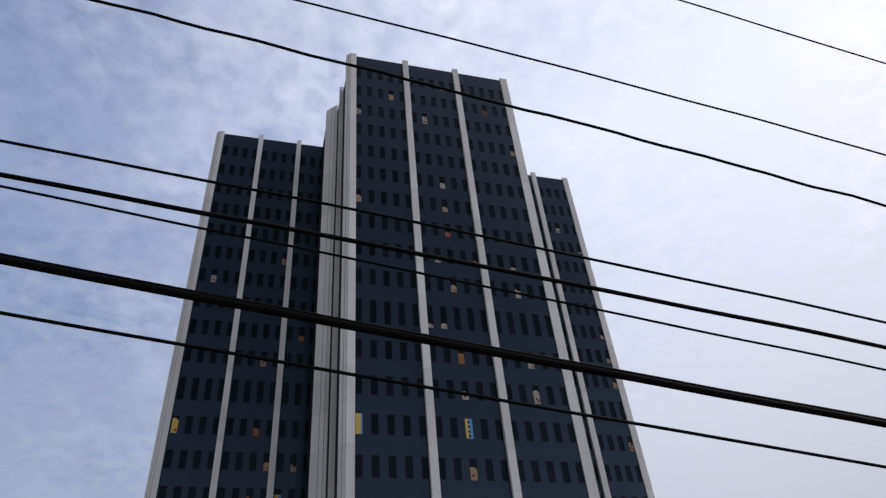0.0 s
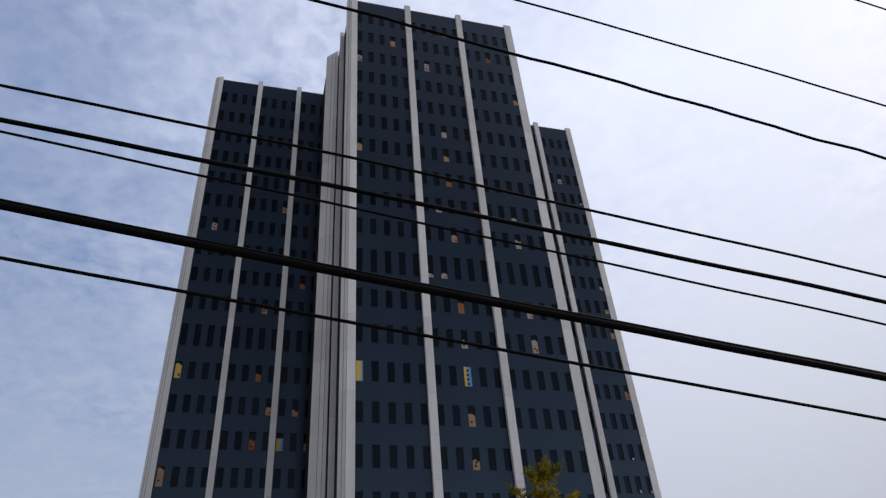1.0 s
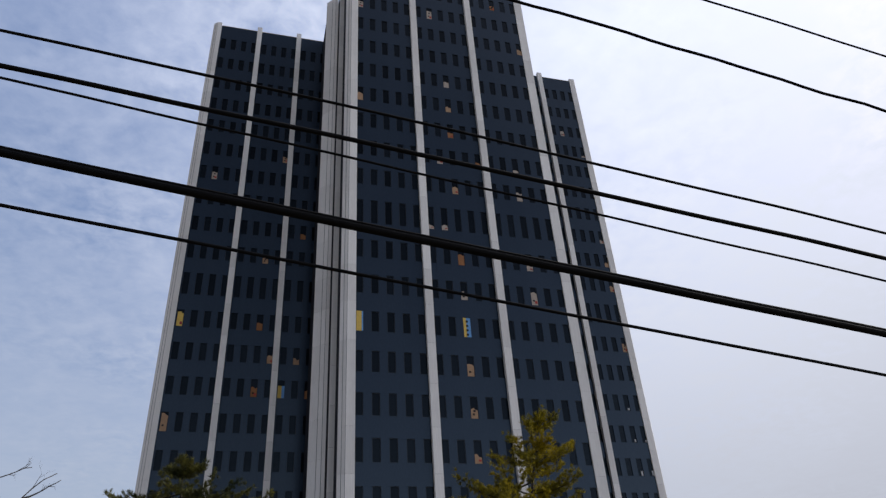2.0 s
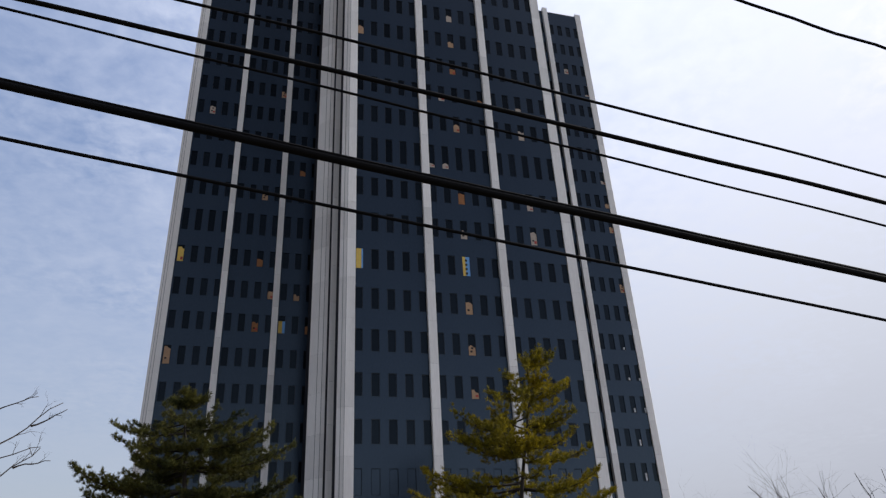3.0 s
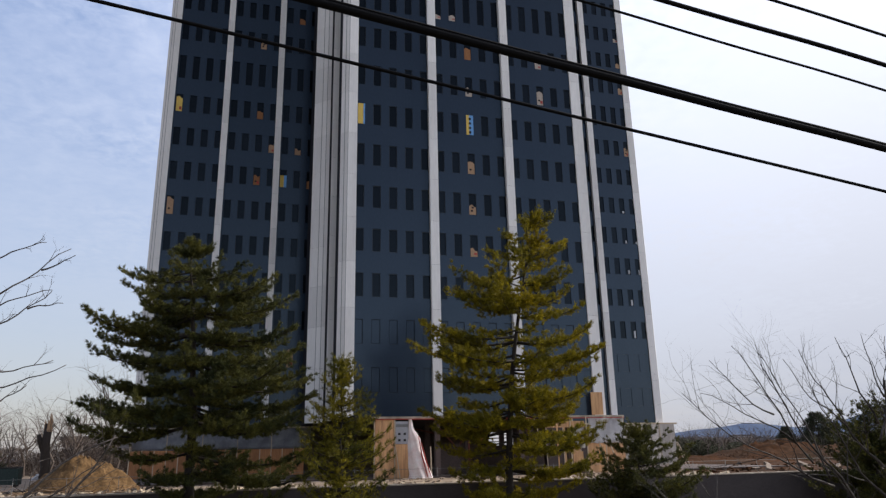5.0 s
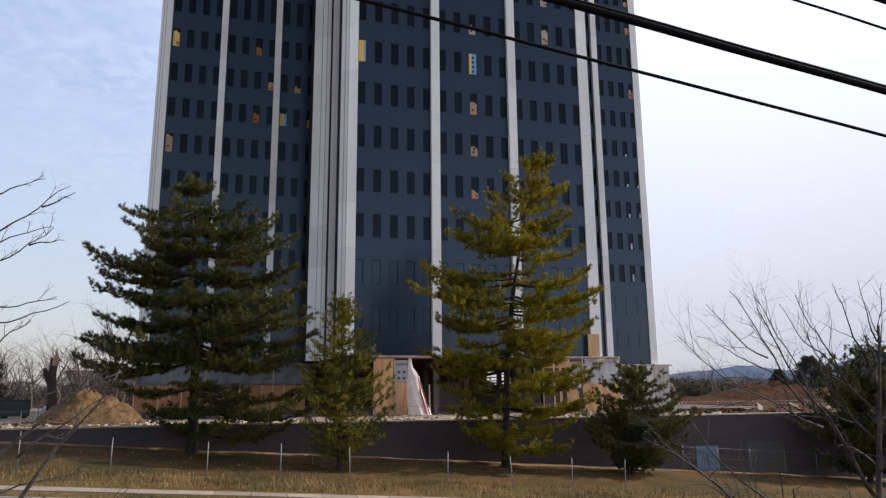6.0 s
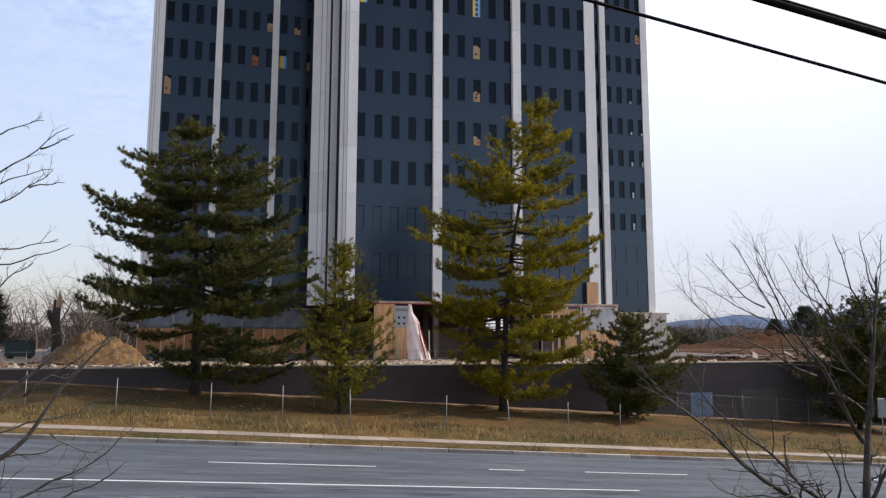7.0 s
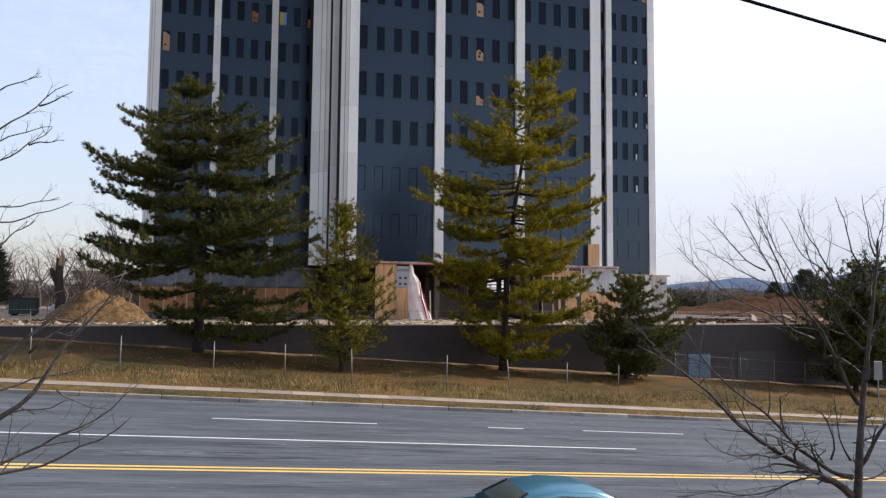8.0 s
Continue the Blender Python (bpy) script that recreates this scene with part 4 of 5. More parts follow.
# boards under the east and west arms
for k in range(8):
    x = 37.2 + 2.3 * k
    pod("board", boxed(x, x + 2.26, ARM_Y - 0.62, ARM_Y - 0.56, YARD + 0.05, BASE_Z - 0.25, 0.008), M["interior"] if k in (0, 2) else M["plywood"] if k < 4 else M["cream"], "tall building board")
    pod("stud", boxed(x - 0.06, x + 0.06, ARM_Y - 0.7, ARM_Y - 0.62, YARD, BASE_Z - 0.2, 0.008), M["lumber"])
for dx in (0.0, 0.5):
    b2 = bmesh.new()
    tube(b2, [(56.4 + dx, ARM_Y - 1.2, YARD), (55.6 + dx * 0.4, ARM_Y - 0.6, 5.2)], [0.08, 0.08], 4)
    pod("brace", b2, M["lumber"])
for k in range(15):
    x = -10.8 + 1.22 * k
    pod("board", boxed(x, x + 1.19, ARM_Y - 0.62, ARM_Y - 0.56, YARD + 0.05, 5.25, 0.008), M["board_brown"], "reddish-brown upright board")
    pod("stud", boxed(x - 0.05, x + 0.04, ARM_Y - 0.69, ARM_Y - 0.62, YARD, BASE_Z - 0.25 if k % 3 == 0 else 5.3, 0.008), M["lumber"])
pod("plastic_sheet", sheet(-10.6, 8.2, 5.3, 7.5, ARM_Y - 0.5, 0.3, 8), M["plastic"], "grey-blue plastic sheeting above the boards")

# white tarpaulin hung in a cone from the slab
tb = bmesh.new()
ringz = [(7.35, 0.28), (6.9, 0.36), (6.5, 0.45), (6.2, 0.66), (5.7, 0.96), (5.3, 1.0), (4.7, 1.12), (3.9, 1.45), (3.2, 1.75), (2.7, 1.95), (YARD + 0.04, 2.05)]
rings = []
for z, width in ringz:
    row = []
    for k in range(28):
        a = 2 * math.pi * k / 28
        q = width / 2 * (1 + 0.12 * math.sin(6 * a + z * 1.7) + 0.20 * noise.noise(Vector((math.cos(a) * 2.5, math.sin(a) * 2.5, z * 1.2))))
        row.append(tb.verts.new((14.66 + width / 2 + q * math.cos(a), FRONT - 2.1 + 0.55 * q * math.sin(a), z)))
    rings.append(row)
for r0, r1 in zip(rings, rings[1:]):
    for k in range(28):
        tb.faces.new((r0[k], r0[(k + 1) % 28], r1[(k + 1) % 28], r1[k])).smooth = True
tb.faces.new(rings[0])
tarp = part("tarpaulin", tb, M["tarp"])
tagged(tarp, "white tarpaulin hanging in a folded cone before the opening", "tarpaulin")
for k in range(2):
    b2 = bmesh.new()
    tube(b2, [(15.5 + 0.2 * k, FRONT - 2.36, 5.9 - 0.5 * k), (15.75 + 0.22 * k, FRONT - 2.45, 4.3), (16.25 + 0.3 * k, FRONT - 2.55, YARD + 0.1)], [0.03, 0.07, 0.04], 5)
    part("red_fold", b2, M["red"], tarp, "faded red band")
post = bmesh.new()
tube(post, [(16.95, FRONT - 1.1, YARD), (16.9, FRONT - 1.1, 5.0)], [0.07, 0.06], 5)
tagged(part("timber_post", post, M["lumber"]), "pale timber post standing in the yard", "post")


# ---------------------------------------------------------------- conifers
def needles(centres, heads, count, length, width, rng, loose=0.62, scatter=0.25):
    """Sprays of thin needles round each centre, leaning along its heading."""
    n = len(centres)
    d = rng.normal(size=(n, count, 3)) * loose + heads[:, None, :]
    d /= np.linalg.norm(d, axis=2, keepdims=True) + 1e-9
    side = np.cross(d, rng.normal(size=(n, count, 3)))
    side /= np.linalg.norm(side, axis=2, keepdims=True) + 1e-9
    ln = length * rng.uniform(0.6, 1.25, size=(n, count, 1))
    c = centres[:, None, :] + rng.normal(size=(n, count, 3)) * length * scatter
    tri = np.stack([c - side * width / 2, c + side * width / 2, c + d * ln], axis=2)
    return tri.reshape(-1, 3, 3)


def conifer(label, base, profile, seed, lean=(0, 0), mat="needle_dark", whorl=0.75, limbs=6, step=0.17, trunk_r=0.3, length=0.22, width=0.034, rise=0.10,
            bare=0.30, clear=0.0, jitter=0.3, thick=13, plate=0.40, gaps=0.12, shortest=0.4, puff=0.08, tilt=0.10, tip_rise=0.32, open_below=0.0):
    """A pine: tapered trunk, uneven whorls of limbs, flat sprays of twigs and a tuft of needles at every few hand's widths.
    profile: (height, reach west, reach east)."""
    rng = np.random.default_rng(seed)
    t = thing("pine_tree", label, "tree", base, "pines on the bank")
    prof = sorted(profile)
    hs = [p[0] for p in prof]
    top = hs[-1]
    up = np.array([0, 0, 1.0])

    def axis(z):
        f = z / top
        return np.array([lean[0] * f * f, lean[1] * f * f, z])

    bm = bmesh.new()
    zs = [top * k / 14 for k in range(15)]
    tube(bm, [(*(axis(z)[:2] + rng.normal(size=2) * 0.05 * (0 < z)), z - (0.3 if z == 0 else 0)) for z in zs], [max(0.03, trunk_r * (1.25 if z == 0 else 1) * (1 - 0.93 * z / top)) for z in zs], 8)
    smooth(part("trunk", bm, M["bark"], t))
    wood = bmesh.new()
    cs, hd = [], []
    z = hs[0] + clear
    while z < top - 0.15:
        west, east = np.interp(z, hs, [p[1] for p in prof]), np.interp(z, hs, [p[2] for p in prof])
        ax = axis(z)
        thin = z < open_below
        n = max(4, limbs + int(rng.integers(-1, 2)) - (z > top * 0.8) - 4 * thin)
        a0 = rng.uniform(0, 6.28)
        for k in range(n):
            a = a0 + 6.2832 * k / n + rng.normal() * 0.25
            c, q = math.cos(a), math.sin(a)
            reach = (max(0.25, east - ax[0]) if c > 0 else max(0.25, west + ax[0])) * abs(c) + (west + east) * 0.4 * abs(q)
            reach *= rng.uniform(max(shortest, 0.78) if abs(c) > 0.8 else shortest, 1.0) ** 0.7
            lift = rise + tip_rise * (z / top) ** 3 + rng.normal() * 0.035
            zz = z + rng.normal() * whorl * jitter
            m = max(4, int(reach / 0.5))
            bend = rng.normal() * 0.15
            path = []
            for i in range(m + 1):
                f = i / m
                r, ang = reach * f, a + bend * f
                sag = lift * f - 0.06 * math.sin(3.14 * f) - 0.06 * f + 0.11 * f ** 4
                path.append(np.array([ax[0] + r * math.cos(ang), ax[1] + r * math.sin(ang), zz + reach * sag]))
            rad = 0.018 + 0.011 * reach
            tube(wood, path, [rad * (1 - 0.85 * i / m) + 0.006 for i in range(m + 1)], 4)
            for i in range(1, m + 1):
                f = i / m
                if f < bare * rng.uniform(0.6, 1.3) and reach > 1.2:
                    continue
                here = path[i]
                d = (here - path[i - 1]) / (np.linalg.norm(here - path[i - 1]) + 1e-9)
                out = np.array([-d[1], d[0], 0])
                for sgn in (-1, 1, 0) if i < m else (-1, 1, 0, 0):
                    if sgn and rng.random() < gaps + 0.22 * thin:
                        continue
                    bl = (0.38 + plate * reach * (1 - f) ** 0.8) * rng.uniform(0.5, 1.25) if sgn else rng.uniform(0.25, 0.5)
                    bd = d * rng.uniform(0.5, 1.0) + out * sgn * rng.uniform(0.5, 1.0) + up * rng.normal(0.05, tilt)
                    bd /= np.linalg.norm(bd)
                    count = max(2, int(bl / step))
                    root = here - d * rng.uniform(0, 0.45)
                    for j in range(count):
                        g = (j + rng.uniform(0.3, 1.0)) / count
                        cs.append(root + bd * bl * g + up * (0.10 * bl * g * g) + rng.normal(size=3) * np.array([0.06, 0.06, puff]))
                        hd.append(bd * 0.7 + up * (0.22 + 0.30 * g) + rng.normal(size=3) * 0.28)
        z += whorl * rng.uniform(0.75, 1.25)
    for k in range(10):
        cs.append(axis(top - 0.12 * k))
        hd.append(np.array([0, 0, 1.0]))
    smooth(part("branch_wood", wood, M["bark"], t))["kind"] = "stuff"
    tri = needles(np.array(cs), np.array(hd), thick, length, width, rng, 0.5, 0.16)
    part("crown", triangles("crown", tri), M[mat], t)
    return t


conifer("large dark-green pine with long level limbs", (-2.56, 47.0, 0.75),
        [(1.7, 1.6, 6.0), (2.8, 2.6, 7.9), (3.9, 3.2, 7.4), (4.8, 6.2, 6.6), (6.6, 6.8, 6.4), (8.4, 5.5, 7.4), (10.0, 5.5, 5.2), (12.1, 5.5, 5.2), (13.1, 4.6, 5.8), (14.4, 4.9, 3.6), (15.3, 4.2, 1.9), (15.9, 2.9, 0.9), (16.6, 1.7, 0.2), (17.4, 1.2, -0.5)],
        11, lean=(-1.0, 0), whorl=1.36, limbs=10, trunk_r=0.34, rise=-0.03, bare=0.16, jitter=0.15, thick=25, plate=0.42, gaps=0.12, step=0.125, puff=0.10, length=0.24, width=0.031, tip_rise=0.14, open_below=5.6)
conifer("tall yellow-green pine with a ragged crown and open trunk", (17.4, 46.0, -0.7),
        [(1.2, 0.8, 4.0), (2.6, 3.4, 3.4), (4.5, 3.0, 6.2), (6.0, 3.4, 5.0), (7.5, 5.0, 5.6), (9.1, 3.6, 6.4), (10.6, 4.6, 8.2), (12.3, 5.0, 6.6), (13.7, 4.0, 6.0), (15.5, 3.4, 4.0), (16.5, 3.6, 3.8), (18.1, 0.4, 4.6), (20.2, -1.4, 5.4), (21.9, -2.4, 4.2)],
        23, lean=(3.2, 0), mat="needle_lit", whorl=1.35, limbs=8, trunk_r=0.30, bare=0.22, rise=0.02, jitter=0.22, clear=0.3, thick=24, plate=0.44, gaps=0.12, step=0.125, puff=0.12, length=0.25, width=0.031)
conifer("young olive-green pine, dense below and thin at its tip", (5.8, 42.0, 0.05),
        [(0.8, 1.4, 2.2), (1.8, 1.8, 2.9), (3.1, 2.1, 2.8), (4.4, 2.0, 2.4), (5.8, 2.0, 2.0), (7.1, 1.5, 1.4), (8.5, 0.8, 0.7), (10.0, 0.15, 0.2)],
        37, mat="needle_mid", whorl=0.5, limbs=6, trunk_r=0.14, width=0.034, length=0.22, rise=0.34, bare=0.15, jitter=0.4, thick=12, plate=0.36, step=0.18, gaps=0.2, puff=0.08)
conifer("squat dark-green pine on the bank", (26.3, 45.0, -1.35),
        [(0.6, 0.9, 3.2), (1.3, 1.6, 4.0), (2.9, 2.9, 4.1), (4.4, 2.4, 3.5), (5.2, 1.2, 3.0), (6.5, 0.4, 1.9), (7.3, -0.2, 1.0)],
        41, lean=(0.7, 0), whorl=0.72, limbs=7, trunk_r=0.17, rise=0.20, bare=0.08, thick=20, plate=0.44, step=0.13, puff=0.12, width=0.036, gaps=0.06)
conifer("broad dark-green pine behind a bare tree", (47.5, 46.0, -2.8),
        [(0.9, 2.4, 4.6), (3.2, 3.4, 5.2), (5.0, 3.8, 5.4), (6.8, 2.9, 4.8), (8.6, 1.2, 3.8), (10.2, -0.6, 2.6)],
        53, lean=(1.6, 0), whorl=0.7, limbs=8, trunk_r=0.2, rise=0.2, bare=0.1, thick=16, plate=0.40, step=0.14, puff=0.14, width=0.042)


# ---------------------------------------------------------------- bare trees
def spread(bm, start, heading, length, radius, depth, rng, wander=0.35, sides=4, plane=1.0):
    """A twig that forks again and again."""
    p, d = Vector(start), Vector(heading).normalized()
    n = 4
    pts, rad = [p.copy()], [radius]
    for i in range(n):
        d = (d + Vector((rng.gauss(0, wander), rng.gauss(0, wander) * plane, rng.gauss(0.05, wander))) * 0.5).normalized()
        p = p + d * length / n
        pts.append(p.copy())
        rad.append(radius * (1 - 0.5 * (i + 1) / n))
        if depth > 0 and rng.random() < 0.85 and i > 0:
            side = (d + Vector((rng.gauss(0, 0.7), rng.gauss(0, 0.7) * plane, rng.gauss(0.15, 0.5)))).normalized()
            spread(bm, p, side, length * rng.uniform(0.45, 0.75), rad[-1] * 0.65, depth - 1, rng, wander, sides, plane)
    tube(bm, pts, rad, sides)


class BareTree:
    """A leafless tree: a trunk, limbs that leave it at given heights and headings, forking side branches and short spurs."""

    def __init__(self, label, at, seed, bark, twigs, spurs, high):
        self.rng, self.at, self.bark = random.Random(seed), Vector(at), M[bark]
        self.thing = thing("bare_tree", label, "tree", at)
        self.share, self.spurs, self.high, self.fine = twigs, spurs, high, bmesh.new()

    def grow(self, kind, r0, x, z, start, end, length, from_trunk=None):
        """A limb from (x, z) whose heading turns from start to end (degrees above the road's line) over its length."""
        rng = self.rng
        n = max(6, int(length / 0.13))
        drift = 0.0 if kind == "trunk" else rng.gauss(0, 0.10)
        sway, swing = rng.uniform(0, 6.28), 2.0 if kind == "trunk" else 9.0
        pts = []
        if from_trunk is not None:
            root = Vector((from_trunk, self.at.y, z - 0.8 * (x - from_trunk) * math.tan(radians(start))))
            pts = [root, root.lerp(Vector((x, self.at.y, z)), 0.35) + Vector((0, 0, -0.03)), root.lerp(Vector((x, self.at.y, z)), 0.7) + Vector((0, 0, -0.02))]
        pts.append(Vector((x, self.at.y, z)))
        for i in range(n):
            f = (i + 0.5) / n
            turn = radians(start + (end - start) * f + swing * math.sin(sway + f * 10) + rng.gauss(0, swing * 0.45))
            pts.append(pts[-1] + Vector((math.cos(turn), drift, math.sin(turn))) * (length / n))
        m = len(pts) - 1
        rad = [r0 * (0.85 if kind == "trunk" else 0.80) * (1 - 0.92 * (i / m) ** (0.42 if kind == "trunk" else 0.6)) + 0.0022 for i in range(m + 1)]
        local_pts = [p - self.at for p in pts]
        bm = bmesh.new()
        tube(bm, local_pts, rad, 7)
        smooth(part(kind, bm, self.bark, self.thing))
        for i in range(2, m):
            d = (pts[i + 1] - pts[i]).normalized()
            if (kind != "trunk" or i > 0.62 * m) and rng.random() < self.share:
                side = (d + Vector((rng.gauss(0, 0.45), rng.gauss(0, 0.4), rng.gauss(0.12, 0.45)))).normalized()
                spread(self.fine, local_pts[i], side, min(0.55, 0.30 * length) * rng.uniform(0.45, 1.2), max(0.0028, rad[i] * 0.5), 2, rng, 0.24, 4)
            for _ in range(2 if pts[i].z < self.high else 1):
                if rng.random() < self.spurs:
                    side = (d * 0.5 + Vector((rng.gauss(0, 0.6), rng.gauss(0, 0.5), rng.gauss(0.25, 0.55)))).normalized()
                    spread(self.fine, local_pts[i], side, rng.uniform(0.06, 0.22), max(0.0026, rad[i] * 0.3), 1, rng, 0.34, 4)

    def finish(self):
        part("twig_spray", self.fine, self.bark, self.thing)["kind"] = "stuff"


street_tree = BareTree("bare dark street tree with forking winter twigs", (7.0, 7.0, 0.3), 5, "bark_near", 0.8, 0.5, 3.8)
street_tree.grow("trunk", 0.145, 7.0, 0.2, 85, 80, 5.0)
street_tree.grow("limb", 0.012, 7.60, 4.95, 112, 96, 0.8)
street_tree.grow("limb", 0.012, 7.62, 5.05, 66, 78, 0.7)
street_tree.grow("limb", 0.062, 7.12, 2.06, 149, 141, 3.22)
street_tree.grow("limb", 0.044, 7.14, 2.28, 152, 123, 2.52)
street_tree.grow("limb", 0.016, 6.66, 2.31, -167, -188, 1.94)
street_tree.grow("limb", 0.016, 6.26, 2.64, -166, -209, 1.54)
street_tree.grow("limb", 0.036, 7.27, 3.15, 131, 124, 2.7)
street_tree.grow("limb", 0.019, 6.63, 3.94, 157, 141, 2.0)
street_tree.grow("limb", 0.040, 7.26, 2.41, 61, 27, 1.3)
street_tree.grow("limb", 0.020, 7.20, 2.27, -11, 35, 0.9)
street_tree.grow("limb", 0.022, 7.40, 4.14, 138, 116, 1.75)
street_tree.grow("limb", 0.014, 6.39, 4.21, 130, 168, 1.52)
street_tree.grow("limb", 0.018, 7.44, 4.63, 120, 108, 1.15)
street_tree.grow("limb", 0.016, 6.83, 2.50, 70, 182, 0.92)
street_tree.grow("limb", 0.015, 7.12, 2.48, 126, 80, 0.88)
street_tree.grow("limb", 0.014, 6.50, 2.71, 173, 161, 1.05)
street_tree.grow("limb", 0.018, 7.42, 4.45, 55, 75, 1.0)
street_tree.grow("limb", 0.020, 7.36, 3.80, 132, 114, 1.55)
street_tree.grow("limb", 0.015, 6.20, 4.42, 112, 128, 1.3)
street_tree.grow("limb", 0.015, 6.60, 4.02, 105, 122, 1.6)
street_tree.grow("limb", 0.012, 5.95, 4.75, 150, 128, 1.0)
street_tree.grow("limb", 0.012, 6.95, 4.62, 150, 120, 1.1)
street_tree.finish()

bank_tree = BareTree("bare grey tree whose lower limbs reach over the road", (-3.05, 6.0, 1.6), 9, "bark_pale", 0.5, 0.10, 3.0)
bank_tree.grow("trunk", 0.15, -3.05, 1.4, 88, 86, 5.4)
for thick_, x_, z_, from_, to_, long_ in ((0.012, -1.80, 5.64, 40, 50, 0.60), (0.008, -1.79, 5.55, 32, 11, 0.37), (0.010, -1.79, 5.40, 33, 48, 0.45), (0.009, -1.77, 5.05, 9, 25, 0.40), (0.010, -1.77, 4.93, 17, 22, 0.53)):
    bank_tree.grow("limb", thick_, x_, z_, from_, to_, long_, -3.0)
bank_tree.grow("limb", 0.010, -1.76, 4.75, 50, 30, 0.31, -3.0)
bank_tree.grow("limb", 0.028, -1.72, 3.89, 52, 30, 1.1, -3.0)
bank_tree.grow("limb", 0.038, -1.70, 3.48, 47, 56, 1.4, -3.0)
bank_tree.grow("limb", 0.013, -1.70, 3.50, -3, 28, 0.51, -3.0)
bank_tree.grow("limb", 0.021, -1.68, 3.14, 17, 37, 1.08, -3.0)
bank_tree.grow("limb", 0.026, -1.68, 3.07, 9, 40, 1.01, -3.0)
bank_tree.grow("limb", 0.014, -1.71, 3.68, 16, 11, 0.70, -3.0)
bank_tree.grow("limb", 0.008, -1.81, 5.94, 36, 14, 0.31, -3.0)
bank_tree.grow("limb", 0.010, -1.53, 3.95, 35, 31, 0.71)
bank_tree.grow("limb", 0.008, -1.54, 5.84, 21, 38, 0.27)
bank_tree.grow("limb", 0.007, -1.60, 5.53, 13, 8, 0.26)
bank_tree.grow("limb", 0.007, -1.33, 3.67, -44, -5, 0.40)
bank_tree.finish()


# ---------------------------------------------------------------- far trees, hills, yard
def far_tree(seed, height):
    rng = random.Random(seed)
    t = thing("far_bare_tree", "bare grey-brown winter tree beyond the yard", "tree", (0, 0, 0), "bare trees beyond the yard")
    bm = bmesh.new()
    tube(bm, [(0, 0, -0.2), (0.1, 0, height * 0.2), (0.0, 0.1, height * 0.4)], [height * 0.022, height * 0.018, height * 0.013], 6)
    part("trunk", bm, M["twig_far"], t)
    b2 = bmesh.new()
    for k in range(9):
        a = k * 2.4 + rng.uniform(-0.4, 0.4)
        spread(b2, (0, 0, height * rng.uniform(0.22, 0.42)), (math.cos(a), math.sin(a), rng.uniform(0.7, 1.8)), height * rng.uniform(0.38, 0.55), height * 0.009, 3, rng, 0.28, 3)
    part("branch_spray", b2, M["twig_far"], t)["kind"] = "stuff"
    return t


rt = random.Random(77)
proto = [far_tree(100 + k, 1.0) for k in range(4)]
PLACES = [(-34, 112, 9), (-29.5, 121, 10), (-24.0, 126, 9.5), (-21.2, 110, 9), (-17.0, 116, 10), (-28, 108, 7.5), (115, 160, 8), (121, 162, 8), (126, 160, 7.5), (-36, 122, 11), (-31.5, 116, 8), (-27.5, 125, 9), (-25.0, 112, 10), (-22.4, 118, 11.5), (-20.0, 128, 9), (-18.9, 124, 16.5), (-15.2, 130, 10), (-40, 140, 10), (-12, 140, 9),
          (112, 165, 7), (118, 172, 8.5), (123, 168, 9), (128, 175, 8), (132, 166, 7), (140, 172, 8), (150, 180, 9)]
for k, (x, y, h) in enumerate(PLACES):
    src = proto[k % 4]
    m = Matrix.Translation((x, y, YARD)) @ Matrix.Rotation(rt.uniform(0, 6.28), 4, "Z")
    t = copy_thing(src, m) if k >= 4 else src
    t.matrix_basis = m @ Matrix.Diagonal((h, h, h, 1))


def brush(name, label, spots, mat, seed, per, width, up_=1.0):
    """Far undergrowth: many thin upright wisps in soft heaps. spots: (x, y, half width, height)."""
    rng = np.random.default_rng(seed)
    tri = []
    for x, y, w, h in spots:
        c = np.stack([x + rng.normal(size=per) * w * 0.5, y + rng.normal(size=per) * w * 0.3, np.zeros(per)], 1)
        env = h * np.exp(-((c[:, 0] - x) / w) ** 2)
        c[:, 2] = YARD + env * rng.uniform(0, 0.75, per)
        d = np.stack([rng.normal(size=per) * 0.7, rng.normal(size=per) * 0.7, np.abs(rng.normal(size=per)) * up_ + 0.25], 1)
        ln = (0.14 * h * rng.uniform(0.4, 1.2, per))[:, None]
        s = np.stack([np.ones(per), rng.normal(size=per) * 0.3, rng.normal(size=per) * 0.3], 1) * width * rng.uniform(0.5, 1.5, (per, 1))
        tri.append(np.stack([c - s / 2, c + s / 2, c + d * ln], 1))
    ob = part(name, triangles(name, np.concatenate(tri)), M[mat])
    return tagged(ob, label, "woods", kind="stuff")


brush("far_undergrowth", "grey-brown winter undergrowth beyond the yard", [(x, 132 + 6 * math.sin(x), 7, 6.0 + 1.8 * math.sin(x * 1.7)) for x in range(-60, 4, 5)], "twig_far", 3, 5000, 0.08, 0.5)
brush("far_undergrowth", "brown winter woods at the edge of the yard", [(x, 178 + 5 * math.sin(x), 9, 6.0 + 1.8 * math.sin(x * 0.9)) for x in range(98, 260, 7)], "twig_far", 4, 5000, 0.12, 0.5)
brush("far_evergreens", "dark evergreen thicket at the edge of the yard", [(x, 170, 6, 5.2 + math.sin(x)) for x in (108, 114, 120, 131, 143, 190, 205, 220)], "bush_far", 6, 2200, 0.30, 0.35)


